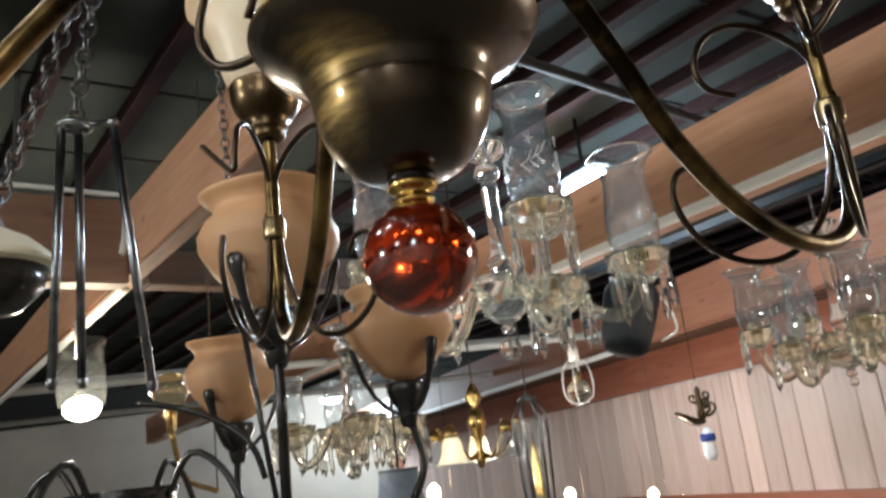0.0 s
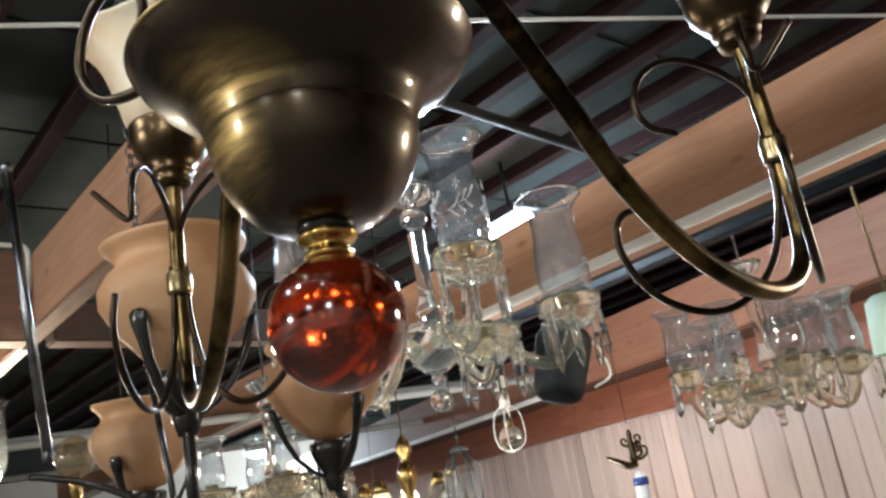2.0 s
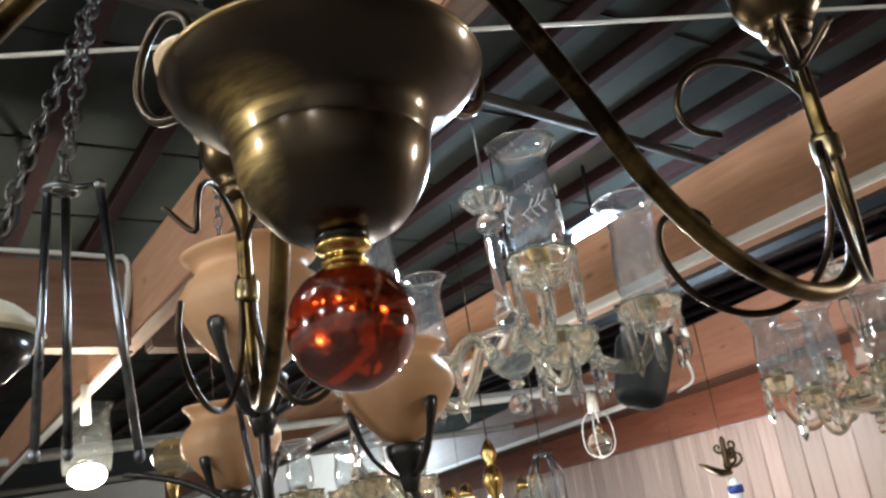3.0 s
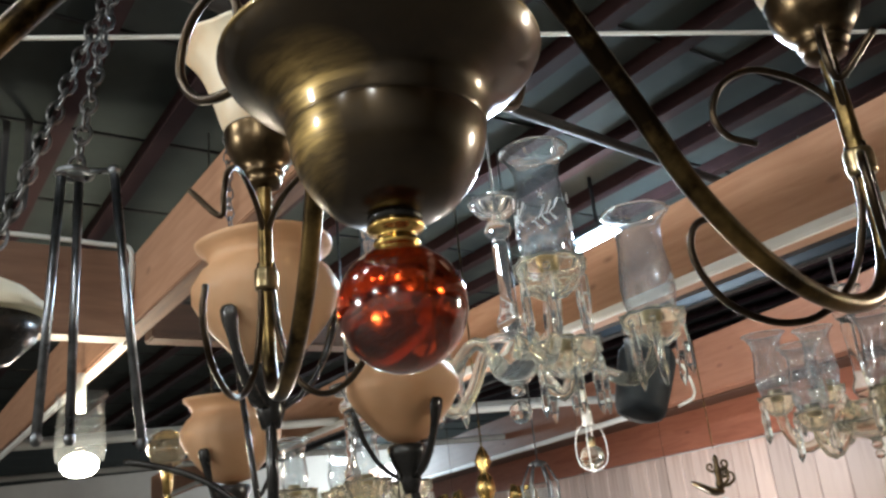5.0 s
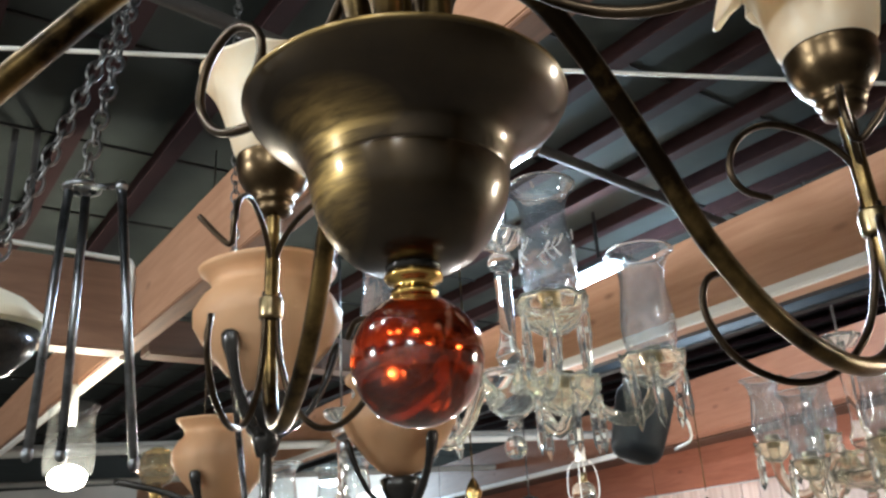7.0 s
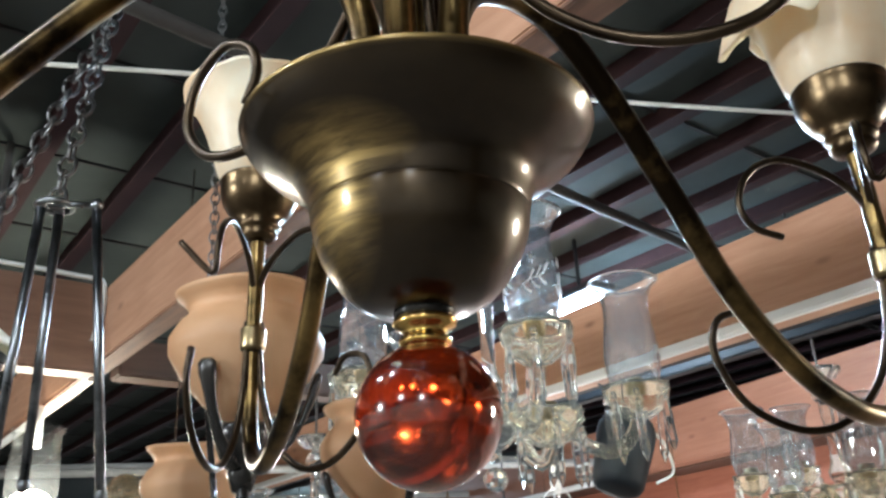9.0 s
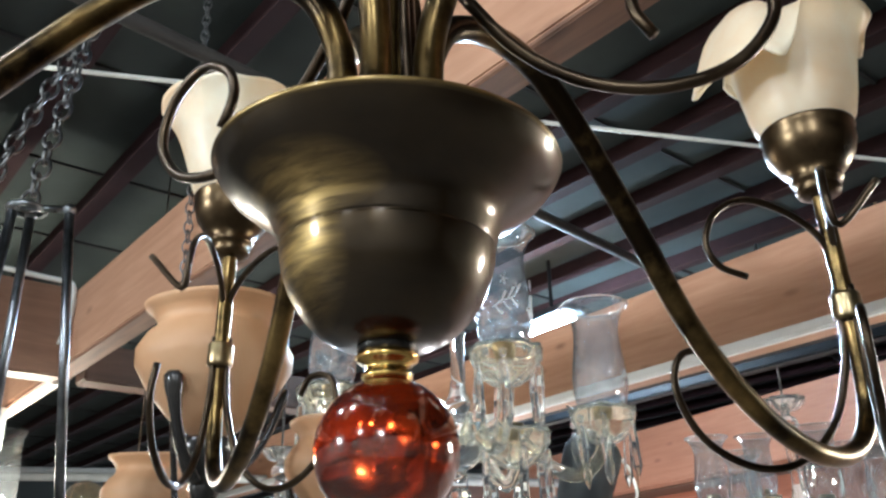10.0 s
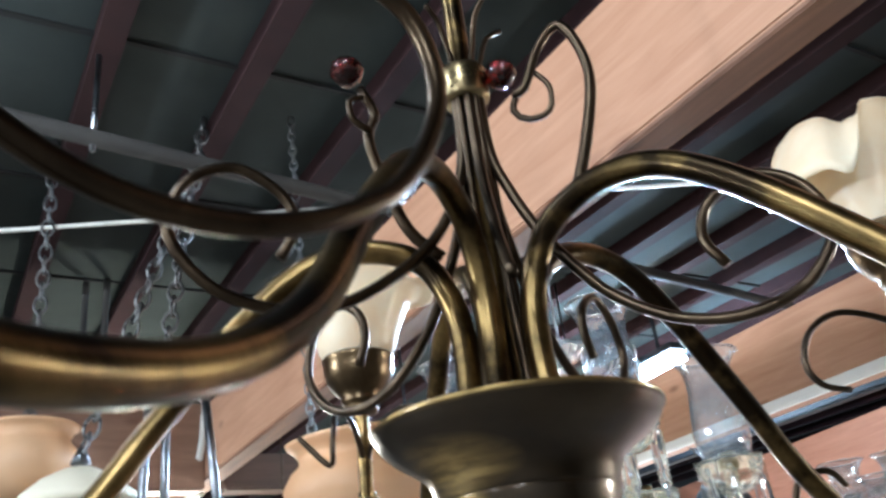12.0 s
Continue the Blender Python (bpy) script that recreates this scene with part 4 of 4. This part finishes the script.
        part("arm", tube([c + o * 0.09 + Vector((0, 0, 0.03)), c + o * 0.14 + Vector((0, 0, 0.10)), c + o * 0.20 + Vector((0, 0, 0.07)), c + o * 0.25 + Vector((0, 0, -0.01)), c + o * 0.30 + Vector((0, 0, -0.05))], 0.0065, step=0.02), IRON, lamp)
    chain("chain_link", top, (-0.62, 1.66, 3.1), 0.05, 0.0036, CHAIN, lamp)


def shade_pendant():
    c = Vector((-0.82, 1.55, 2.20))
    lamp = thing("shade_pendant", c, "cream glass shade with a dark underside on a chain", "pendant lamp")
    dome = [(0.012, 0.055), (0.03, 0.05), (0.07, 0.03), (0.105, 0.0), (0.118, -0.025)]
    part("shade", lathe(shell(dome, 0.004), c), CREAM, lamp)
    part("fitter", lathe([(0.0, -0.12), (0.05, -0.11), (0.09, -0.07), (0.1, -0.03), (0.0, -0.02)], c), IRON, lamp)
    part("cap", lathe([(0.0, 0.09), (0.008, 0.09), (0.02, 0.06), (0.0, 0.05)], c), STEEL, lamp)
    chain("chain_link", c + Vector((0, 0, 0.08)), (-0.63, 1.65, 2.98), 0.05, 0.0036, CHAIN, lamp)


def hanging_bulb():
    """A lit bulb in a clear shade below the west track."""
    c = Vector((-1.335, 3.16, 2.09))
    lamp = thing("track_bulb", c + Vector((0, 0, 0.3)), "lit bulb in a clear glass shade on a white stem", "bulb lamp")
    part("stem", tube([c + Vector((-0.04, 0.08, 0.35)), c + Vector((-0.03, 0.06, 0.20))], 0.018, smooth=False), WHITE, lamp)
    part("glass_shade", lathe(shell([(0.094, 0.255), (0.082, 0.235), (0.080, 0.19), (0.086, 0.12), (0.088, 0.05), (0.082, 0.01)], 0.002), c), HAZE, lamp, shadow=False)
    part("bulb", ball(c, 0.066, sides=20, squash=0.66), TRACK_ON, lamp, "glowing warm bulb", shadow=False)
    d = bpy.data.lights.new("track_bulb_light", "POINT")
    d.energy, d.color, d.shadow_soft_size = 2.5, (1.0, 0.82, 0.58), 0.08
    new("track_bulb_light", d).location = c + Vector((0.05, -0.15, 0))


# ---------------------------------------------------------------- lamps outside the view, some added as fill, and the floodlight
def unseen_lights():
    c = Vector((2.10, 1.47, 2.10))
    lamp = thing("paper_pendant", c, "slim lit paper lantern hung on a cord", "pendant lamp")
    for k in (-1, 1):
        part("paper_shade", ball(c + Vector((0, 0, 0.095 * k)), 0.085, sides=24, squash=1.15), PAPER_ON, lamp, "glowing paper globe")
    # unseen shield added to keep the lantern's light off the roof deck
    part("light_shield", lathe(shell([(0.02, 0.27), (0.06, 0.265), (0.15, 0.235), (0.22, 0.16), (0.25, 0.06)], 0.003), c), IRON, lamp, "added black shield keeping lamp light off the deck")
    part("cord", tube([c + Vector((0, 0, 0.19)), (c.x, c.y, 3.1)], 0.004, smooth=False), IRON, lamp)
    # added fill globes that brighten the room from out of view
    for p, w in FILL_GLOBES:
        p = Vector(p)
        lamp = thing("fill_globe", p, "added opal fill globe hung on a cord", "pendant lamp", "lit globe pendants")
        part("globe", ball(p, 0.09, sides=24), OPAL_ON, lamp, "glowing fill globe", shadow=False)
        part("cap", lathe([(0.0, 0.12), (0.02, 0.12), (0.036, 0.085), (0.0, 0.082)], p, sides=20), GOLD, lamp)
        part("cord", tube([p + Vector((0, 0, 0.09)), (p.x, p.y, 3.1)], 0.004, smooth=False), IRON, lamp)
        d = bpy.data.lights.new("fill_globe_light", "POINT")
        d.energy, d.color, d.shadow_soft_size = w, (1.0, 0.97, 0.92), 0.09 if w < 100 else 0.16
        new("fill_globe_light", d).location = p
    first, last = Vector(SPOTS[0]), Vector(SPOTS[-1])
    way = (last - first).normalized()
    beam("lighting_track", first - way * 0.5 + Vector((0, 0, 0.2)), last + way * 0.5 + Vector((0, 0, 0.2)), 0.035, 0.034, TRACK_WHITE, "white enamelled lighting track under the purlins", "lighting track", kind="")
    for k in (-0.4, 2.0):
        q = first + way * k + Vector((0, 0, 0.23))
        solid("track_hanger", tube([q, q + Vector((0, 0, 0.17))], 0.005, smooth=False), STEEL, "thin steel hanger of the track", "hanger", "", True)
    for p in SPOTS:
        p = Vector(p)
        lamp = thing("track_spot", p + Vector((0, 0, 0.2)), "white track socket with a lit round bulb", "spotlight", "lit track spots")
        part("socket", lathe([(0.0, 0.20), (0.028, 0.20), (0.028, 0.10), (0.022, 0.05), (0.0, 0.05)], p, sides=20), WHITE, lamp)
        part("bulb", ball(p, 0.042, sides=20), GLOBE_ON, lamp, "glowing bulb", shadow=False)


def floodlight():
    c = Vector((0.70, 3.41, 2.812))
    d = Vector((math.sin(radians(-31)), math.cos(radians(-31)), 0))
    lamp = thing("floodlight", c, "bright cool-white floodlight under the roof", "floodlight")
    part("housing", bar(c - d * 0.14 + Vector((0, 0, 0.03)), c + d * 0.14 + Vector((0, 0, 0.03)), (0, 0, 1), 0.13, 0.03), NAVY, lamp, smooth=False)
    lens = ball((0, 0, 0), 0.085, sides=28, squash=0.72)
    bmesh.ops.transform(lens, matrix=Matrix.Translation(c - Vector((0, 0, 0.012))) @ Matrix.Rotation(math.atan2(d.y, d.x), 4, "Z") @ Matrix.Diagonal((1.5, 0.85, 1, 1)), verts=lens.verts)
    part("lens", lens, FLOOD_ON, lamp, "glowing cool-white lens", shadow=False)
    part("bracket", tube([c + Vector((0, 0, 0.055)), c + Vector((0, 0, 0.30))], 0.008, smooth=False), NAVY, lamp)
    e = bpy.data.lights.new("floodlight_beam", "SPOT")
    e.energy, e.color, e.shadow_soft_size, e.spot_size, e.spot_blend = 52, (0.76, 0.88, 1.0), 0.05, radians(84), 0.6
    new("floodlight_beam", e).matrix_basis = look((0.625, 3.27, 2.80), (0.35, 2.2, 2.2))


def high_bays():
    for p, watts in (((-1.53, 11.6, 2.83), 65), ((4.0, 12.0, 2.85), 20)):
        p = Vector(p)
        lamp = thing("high_bay_lamp", p, "lit cool-white lamp under a shallow white reflector", "ceiling light", "far shop lamps")
        part("reflector", lathe(shell([(0.03, 0.11), (0.08, 0.10), (0.13, 0.06), (0.17, 0.02)], 0.003), p, sides=32), WHITE, lamp)
        part("lens", ball(p + Vector((0, 0, 0.005)), 0.13, sides=28, squash=0.42), FAR_ON, lamp, "glowing lens", shadow=False)
        part("rod", tube([p + Vector((0, 0, 0.10)), (p.x, p.y, 3.1)], 0.008, smooth=False), STEEL, lamp)
        e = bpy.data.lights.new("high_bay_glow", "POINT")
        e.energy, e.color, e.shadow_soft_size = watts, (0.86, 0.94, 1.0), 0.18
        new("high_bay_glow", e).location = p - Vector((0, 0, 0.10))


def spot_can():
    c = Vector((0.552, 2.40, 2.066))
    lamp = thing("spot_can", c, "black enamel spotlight can with a loop of cable", "spotlight")
    can = lathe([(0.0, -0.105), (0.048, -0.105), (0.062, -0.098), (0.069, -0.082), (0.076, 0.0), (0.080, 0.055), (0.079, 0.075), (0.070, 0.092), (0.045, 0.105), (0.0, 0.108)], (0, 0, 0), sides=32)
    bmesh.ops.transform(can, matrix=Matrix.Translation(c) @ Matrix.Rotation(radians(19), 4, "Y") @ Matrix.Rotation(radians(-12), 4, "X"), verts=can.verts)
    part("can", can, NAVY, lamp)
    part("cable", tube([c + Vector((0.05, 0, 0.09)), c + Vector((0.11, 0, 0.03)), c + Vector((0.13, 0, -0.05)), c + Vector((0.08, 0, -0.08))], 0.004), WHITE, lamp)
    part("hanger", tube([c + Vector((0.02, 0, 0.10)), c + Vector((0.04, 0.16, 0.20)), c + Vector((0.13, 0.78, 0.365))], 0.004), NAVY, lamp)


def hanging_oil_lamp():
    c = Vector((1.275, 4.358, 1.80))
    lamp = thing("hanging_oil_lamp", c, "ornate brass hanging lamp with blue and white china", "hanging lamp")
    part("chain", tube([c + Vector((0, 0, 0.20)), c + Vector((0, 0, 0.75))], 0.003, smooth=False), BRASS_TUBE, lamp)
    part("hook_ring", lathe([(0.020 + 0.005 * math.cos(q), 0.005 * math.sin(q)) for q in (0, 1.05, 2.1, 3.14, 4.19, 5.24)], (0, 0, 0), sides=20, closed=True), CUP_BRASS, lamp).matrix_local = pose(0, 0, 0.19, 90, 0, 20)
    bm = lathe([(0.0, 0.0), (0.016, 0.004), (0.022, 0.03), (0.014, 0.06), (0.020, 0.09), (0.012, 0.12), (0.014, 0.15), (0.005, 0.17), (0.0, 0.172)], c, sides=16)
    part("spindle", bm, CUP_BRASS, lamp)
    for k, (a, zz, size) in enumerate(((-10, 0.095, 0.85), (25, 0.060, 1.0), (-60, 0.030, 1.05), (70, 0.10, 0.7), (-25, 0.020, 1.2), (160, 0.09, 0.75))):
        o = Vector((math.cos(radians(a)), math.sin(radians(a)), 0)) * size
        up = Vector((0, 0, size))
        bm = tube([c + Vector((0, 0, zz)) + o * q + up * w for q, w in ((0.010, 0.0), (0.034, 0.002), (0.058, 0.020), (0.056, 0.044), (0.036, 0.050), (0.026, 0.034), (0.038, 0.026))], 0.0085, sides=8, step=0.008, r_end=0.005)
        part("leaf_scroll", bm, CUP_BRASS, lamp)
    boat = lathe([(0.0, -0.020), (0.030, -0.017), (0.055, -0.006), (0.066, 0.010), (0.062, 0.014), (0.050, 0.002), (0.0, -0.008)], (0, 0, 0), sides=28, wave=lambda t, i, r, z: (r * (1 + 0.7 * max(0.0, math.cos(t)) ** 3), z + 0.016 * max(0.0, math.cos(t)) ** 2))
    bmesh.ops.transform(boat, matrix=Matrix.Translation(c + Vector((-0.045, 0, 0.0))) @ Matrix.Rotation(radians(180), 4, "Z") @ Matrix.Rotation(radians(-16), 4, "Y") @ Matrix.Diagonal((0.95, 0.8, 1, 1)), verts=boat.verts)
    part("leaf_dish", boat, CUP_BRASS, lamp, "boat-shaped brass leaf dish")
    part("font", lathe([(0.0, -0.2), (0.02, -0.2), (0.035, -0.16), (0.03, -0.12), (0.036, -0.09), (0.02, -0.04), (0.0, -0.03)], c + Vector((0.01, 0, 0))), CERAMIC, lamp, "white china body")
    part("band", lathe([(0.0376, -0.105), (0.0384, -0.088), (0.0366, -0.068), (0.03, -0.066), (0.03, -0.107)], c + Vector((0.01, 0, 0)), closed=True), COBALT, lamp, "blue glazed band")


def peach_pendant():
    c = Vector((-0.99, 1.65, 2.27))
    lamp = thing("peach_pendant", c, "peach frosted glass bowl hung on a steel chain", "pendant lamp")
    pot = [(0.0, -0.06), (0.05, -0.055), (0.09, -0.03), (0.112, 0.01), (0.108, 0.045), (0.088, 0.07), (0.083, 0.082), (0.096, 0.1), (0.103, 0.105)]
    part("glass_bowl", lathe(pot + [(r - 0.004 if r > 0.004 else 0.0, z + 0.003) for r, z in reversed(pot)], c), PEACH, lamp)
    part("cap", lathe([(0.0, 0.12), (0.03, 0.11), (0.085, 0.098), (0.0, 0.095)], c), STEEL, lamp)
    chain("chain_link", c + Vector((0, 0, 0.11)), (c.x, c.y, 3.1), 0.045, 0.003, CHAIN, lamp)


def lantern():
    c = Vector((0.288, 3.036, 1.72))
    lamp = thing("glass_lantern", c, "slim hexagonal glass lantern with brass candle inside", "lantern")
    for k in range(6):
        a, b = radians(60 * k), radians(60 * k + 60)
        p, q = Vector((math.cos(a), math.sin(a), 0)) * 0.062, Vector((math.cos(b), math.sin(b), 0)) * 0.062
        part("edge_bar", tube([c + p * 0.75 + Vector((0, 0, -0.2)), c + p + Vector((0, 0, 0.13)), c + p * 0.45 + Vector((0, 0, 0.2))], 0.004, sides=8, smooth=False), STEEL, lamp)
        bm = bmesh.new()
        lo, hi, o = Vector((0, 0, -0.19)), Vector((0, 0, 0.12)), (p + q).normalized() * 0.002
        v = [bm.verts.new(c + w + z + g) for g in (o * 0, -o) for w, z in ((p * 0.76, lo), (q * 0.76, lo), (q * 0.98, hi), (p * 0.98, hi))]
        for f in ((0, 1, 2, 3), (7, 6, 5, 4), (0, 4, 5, 1), (1, 5, 6, 2), (2, 6, 7, 3), (3, 7, 4, 0)):
            bm.faces.new([v[i] for i in f])
        part("pane", bm, CLEAR, lamp, smooth=False, shadow=False)
    part("cap", lathe([(0.0, 0.215), (0.03, 0.205), (0.034, 0.195), (0.0, 0.19)], c), STEEL, lamp)
    part("candle", lathe([(0.0, -0.2), (0.02, -0.2), (0.02, -0.12), (0.014, -0.1), (0.014, 0.0), (0.008, 0.04), (0.0, 0.09)], c, sides=16), GOLD, lamp, "polished brass candle tube")
    part("chain", tube([c + Vector((0, 0, 0.2)), (c.x, c.y, 3.1)], 0.003, smooth=False), STEEL, lamp)


def guard_lamp():
    c = Vector((0.745, 4.76, 2.035))
    k = 0.62
    lamp = thing("guard_lamp", c + Vector((0, 0, 0.25)), "white track socket with a round bulb in a wire guard", "bulb lamp")
    part("socket", lathe([(0.0, 0.18), (0.03, 0.18), (0.03, 0.25), (0.02, 0.30), (0.0, 0.30)], c, sides=16), WHITE, lamp)
    for t in (0, 70):
        o = Vector((math.cos(radians(t)), math.sin(radians(t)), 0))
        part("guard_wire", tube([c + o * k * 0.03 + Vector((0, 0, k * 0.31)), c + o * k * 0.105 + Vector((0, 0, k * 0.25)), c + o * k * 0.135 + Vector((0, 0, k * 0.10)), c + o * k * 0.115 + Vector((0, 0, k * -0.04)), c + Vector((0, 0, k * -0.10)), c - o * k * 0.115 + Vector((0, 0, k * -0.04)), c - o * k * 0.135 + Vector((0, 0, k * 0.10)), c - o * k * 0.105 + Vector((0, 0, k * 0.25)), c - o * k * 0.03 + Vector((0, 0, k * 0.31))], 0.0032, sides=8, step=0.03), WHITE, lamp)
    part("bulb", ball(c + Vector((0, 0, k * 0.02)), 0.066, sides=24), HONEY, lamp, "large unlit round glass bulb", shadow=False)
    part("bulb_cap", lathe([(0.0, 0.06), (0.026, 0.06), (0.026, 0.12), (0.0, 0.12)], c, sides=16), PALE_BRASS, lamp)


def bell_chandelier():
    c = Vector((0.12, 3.60, 1.80))
    lamp = thing("bell_chandelier", c, "small polished brass chandelier with bell glass shades", "chandelier")
    part("stem", lathe([(0.0, -0.1), (0.015, -0.09), (0.03, -0.06), (0.012, -0.02), (0.02, 0.03), (0.042, 0.08), (0.03, 0.13), (0.014, 0.15), (0.036, 0.19), (0.02, 0.23), (0.008, 0.25), (0.0, 0.25)], c, sides=24), OLD_GOLD, lamp, "turned polished brass stem")
    part("chain", tube([c + Vector((0, 0, 0.24)), (c.x, c.y, 3.1)], 0.0035, smooth=False), BRASS_TUBE, lamp)
    for k in range(5):
        o = Vector((math.cos(1.257 * k + 0.3), math.sin(1.257 * k + 0.3), 0))
        e = c + o * 0.19 + Vector((0, 0, 0.03))
        arm = part("arm", tube([c + Vector((0, 0, -0.03)), c + o * 0.07 + Vector((0, 0, -0.06)), c + o * 0.15 + Vector((0, 0, 0.02)), c + o * 0.17 + Vector((0, 0, 0.08)), e + Vector((0, 0, 0.04))], 0.007, sides=8, step=0.02), OLD_GOLD, lamp)
        part("gallery", lathe([(0.0, 0.05), (0.018, 0.045), (0.028, 0.02), (0.03, 0.0), (0.0, 0.0)], e, sides=18), OLD_GOLD, arm)
        part("bell_glass", lathe(shell([(0.028, 0.005), (0.04, -0.02), (0.046, -0.06), (0.06, -0.09), (0.072, -0.1)], 0.003), e, sides=28), CREAM if k % 2 else CLEAR, arm, "bell-shaped glass shade", shadow=False)


def drum_shade():
    c = Vector((-0.19, 3.05, 1.70))
    lamp = thing("drum_shade_lamp", c, "slate-blue fabric lampshade hanging on a cord", "pendant lamp")
    part("shade", lathe(shell([(0.085, -0.11), (0.068, 0.03)], 0.004), c), SLATE, lamp)
    part("ring", lathe([(0.070, 0.026), (0.072, 0.03), (0.070, 0.034), (0.066, 0.03)], c, closed=True), STEEL, lamp)
    part("cord", tube([c + Vector((0, 0, -0.02)), c + Vector((0, 0, 1.39))], 0.004, smooth=False), IRON, lamp)


def globe_lamp():
    c = Vector((-0.805, 2.523, 2.03))
    lamp = thing("globe_lamp", c, "small clear glass globe on a brass holder", "globe lamp")
    part("globe", lathe(shell([(0.012, -0.055), (0.04, -0.042), (0.058, 0.0), (0.042, 0.042), (0.014, 0.056)], 0.002), c, sides=28), AMBER_CLEAR, lamp, shadow=False)
    part("holder", lathe([(0.0, -0.13), (0.012, -0.12), (0.018, -0.06), (0.012, -0.04), (0.0, -0.04)], c, sides=16), OLD_GOLD, lamp)
    part("arm", tube([c + Vector((0, 0, -0.12)), c + Vector((0.02, 0.05, -0.25)), c + Vector((0.1, 0.1, -0.3))], 0.008, step=0.02), OLD_GOLD, lamp)
    part("stem", tube([c + Vector((0.1, 0.1, -0.3)), c + Vector((0.1, 0.1, 1.05))], 0.0022, smooth=False), WIRE, lamp)


def mint_shade():
    c = Vector((1.80, 2.78, 2.09))
    lamp = thing("mint_shade_lamp", c, "pale green glass shade on a thin rod", "pendant lamp")
    part("shade", lathe(shell([(0.095, -0.10), (0.085, 0.0), (0.075, 0.08), (0.05, 0.10)], 0.004), c), MINT, lamp)
    part("rod", tube([c + Vector((0, 0, 0.09)), c + Vector((0, 0, 1.01))], 0.005, smooth=False), PALE_BRASS, lamp)


def wall_bulbs():
    """Small lit wall lamps low on the boarded wall."""
    for p, watts in (((0.62, 4.85, 1.50), 10), ((1.05, 4.75, 1.45), 3), ((-0.10, 4.0, 1.62), 11)):
        c = Vector(p)
        lamp = thing("candle_lamp", c, "brass hanging lamp with a small lit candle bulb", "bulb lamp", "lit candle lamps")
        part("bulb", ball(c, 0.03, sides=16, squash=1.3), BULB_ON, lamp, "glowing warm bulb", shadow=False)
        part("holder", lathe([(0.0, -0.12), (0.012, -0.12), (0.016, -0.05), (0.022, -0.03), (0.0, -0.03)], c, sides=16), OLD_GOLD, lamp)
        part("rod", tube([c + Vector((0, 0, -0.12)), c + Vector((0.06, 0.03, -0.14)), c + Vector((0.08, 0.04, -0.05)), (c.x + 0.08, c.y + 0.04, 3.1)], 0.0013, sides=8, step=0.05), WIRE, lamp)
        d = bpy.data.lights.new("candle_light", "POINT")
        d.energy, d.color, d.shadow_soft_size = watts, (1.0, 0.88, 0.80), 0.04
        new("candle_light", d).location = c + Vector((0, 0, 0.06))


room()
roof()
services()
brass_chandelier()
iron_chandelier()
crystal_chandelier((0.195, 2.275, 2.135), [(-70, 0.27, 0.165, (1.15, 1.10), -95), (2, 0.385, 0.075, (1.25, 1.08), 0), (130, 0.33, 0.045, (0.9, 0.95), 0), (188, 0.33, 0.12, (1.05, 1.1), 0), (-25, 0.15, 0.005, None, 0)], 1.15,
                   "crystal chandelier with hurricane shades and glass prisms", "crystal chandeliers")
crystal_chandelier((1.465, 3.077, 1.955), [(20, 0.29, 0.09, (0.98, 0.80), 0), (92, 0.27, 0.15, (0.98, 0.80), 0), (164, 0.29, 0.11, (0.98, 0.80), 0), (200, 0.24, 0.03, (0.98, 0.80), 0), (262, 0.26, 0.07, (1.0, 0.85), 0), (318, 0.28, 0.05, (0.98, 0.80), 0)], 1.2,
                   "glass chandelier with short trumpet shades, hung farther back", "crystal chandeliers", prisms=False)
crystal_chandelier((-0.342, 3.041, 1.86), [(20, 0.2, 0.04, (0.9, 0.7), 0), (110, 0.2, 0.04, (0.9, 0.7), 0), (200, 0.2, 0.04, (0.9, 0.7), 0), (290, 0.2, 0.04, (0.9, 0.7), 0)], 1.0,
                   "low glass chandelier with straight glass chimneys", "crystal chandeliers")
peach_pendant()
lantern()
guard_lamp()
bell_chandelier()
drum_shade()
globe_lamp()
mint_shade()
wall_bulbs()
high_bays()
rod_pendant()
shade_pendant()
hanging_bulb()
spot_can()
hanging_oil_lamp()
floodlight()
unseen_lights()
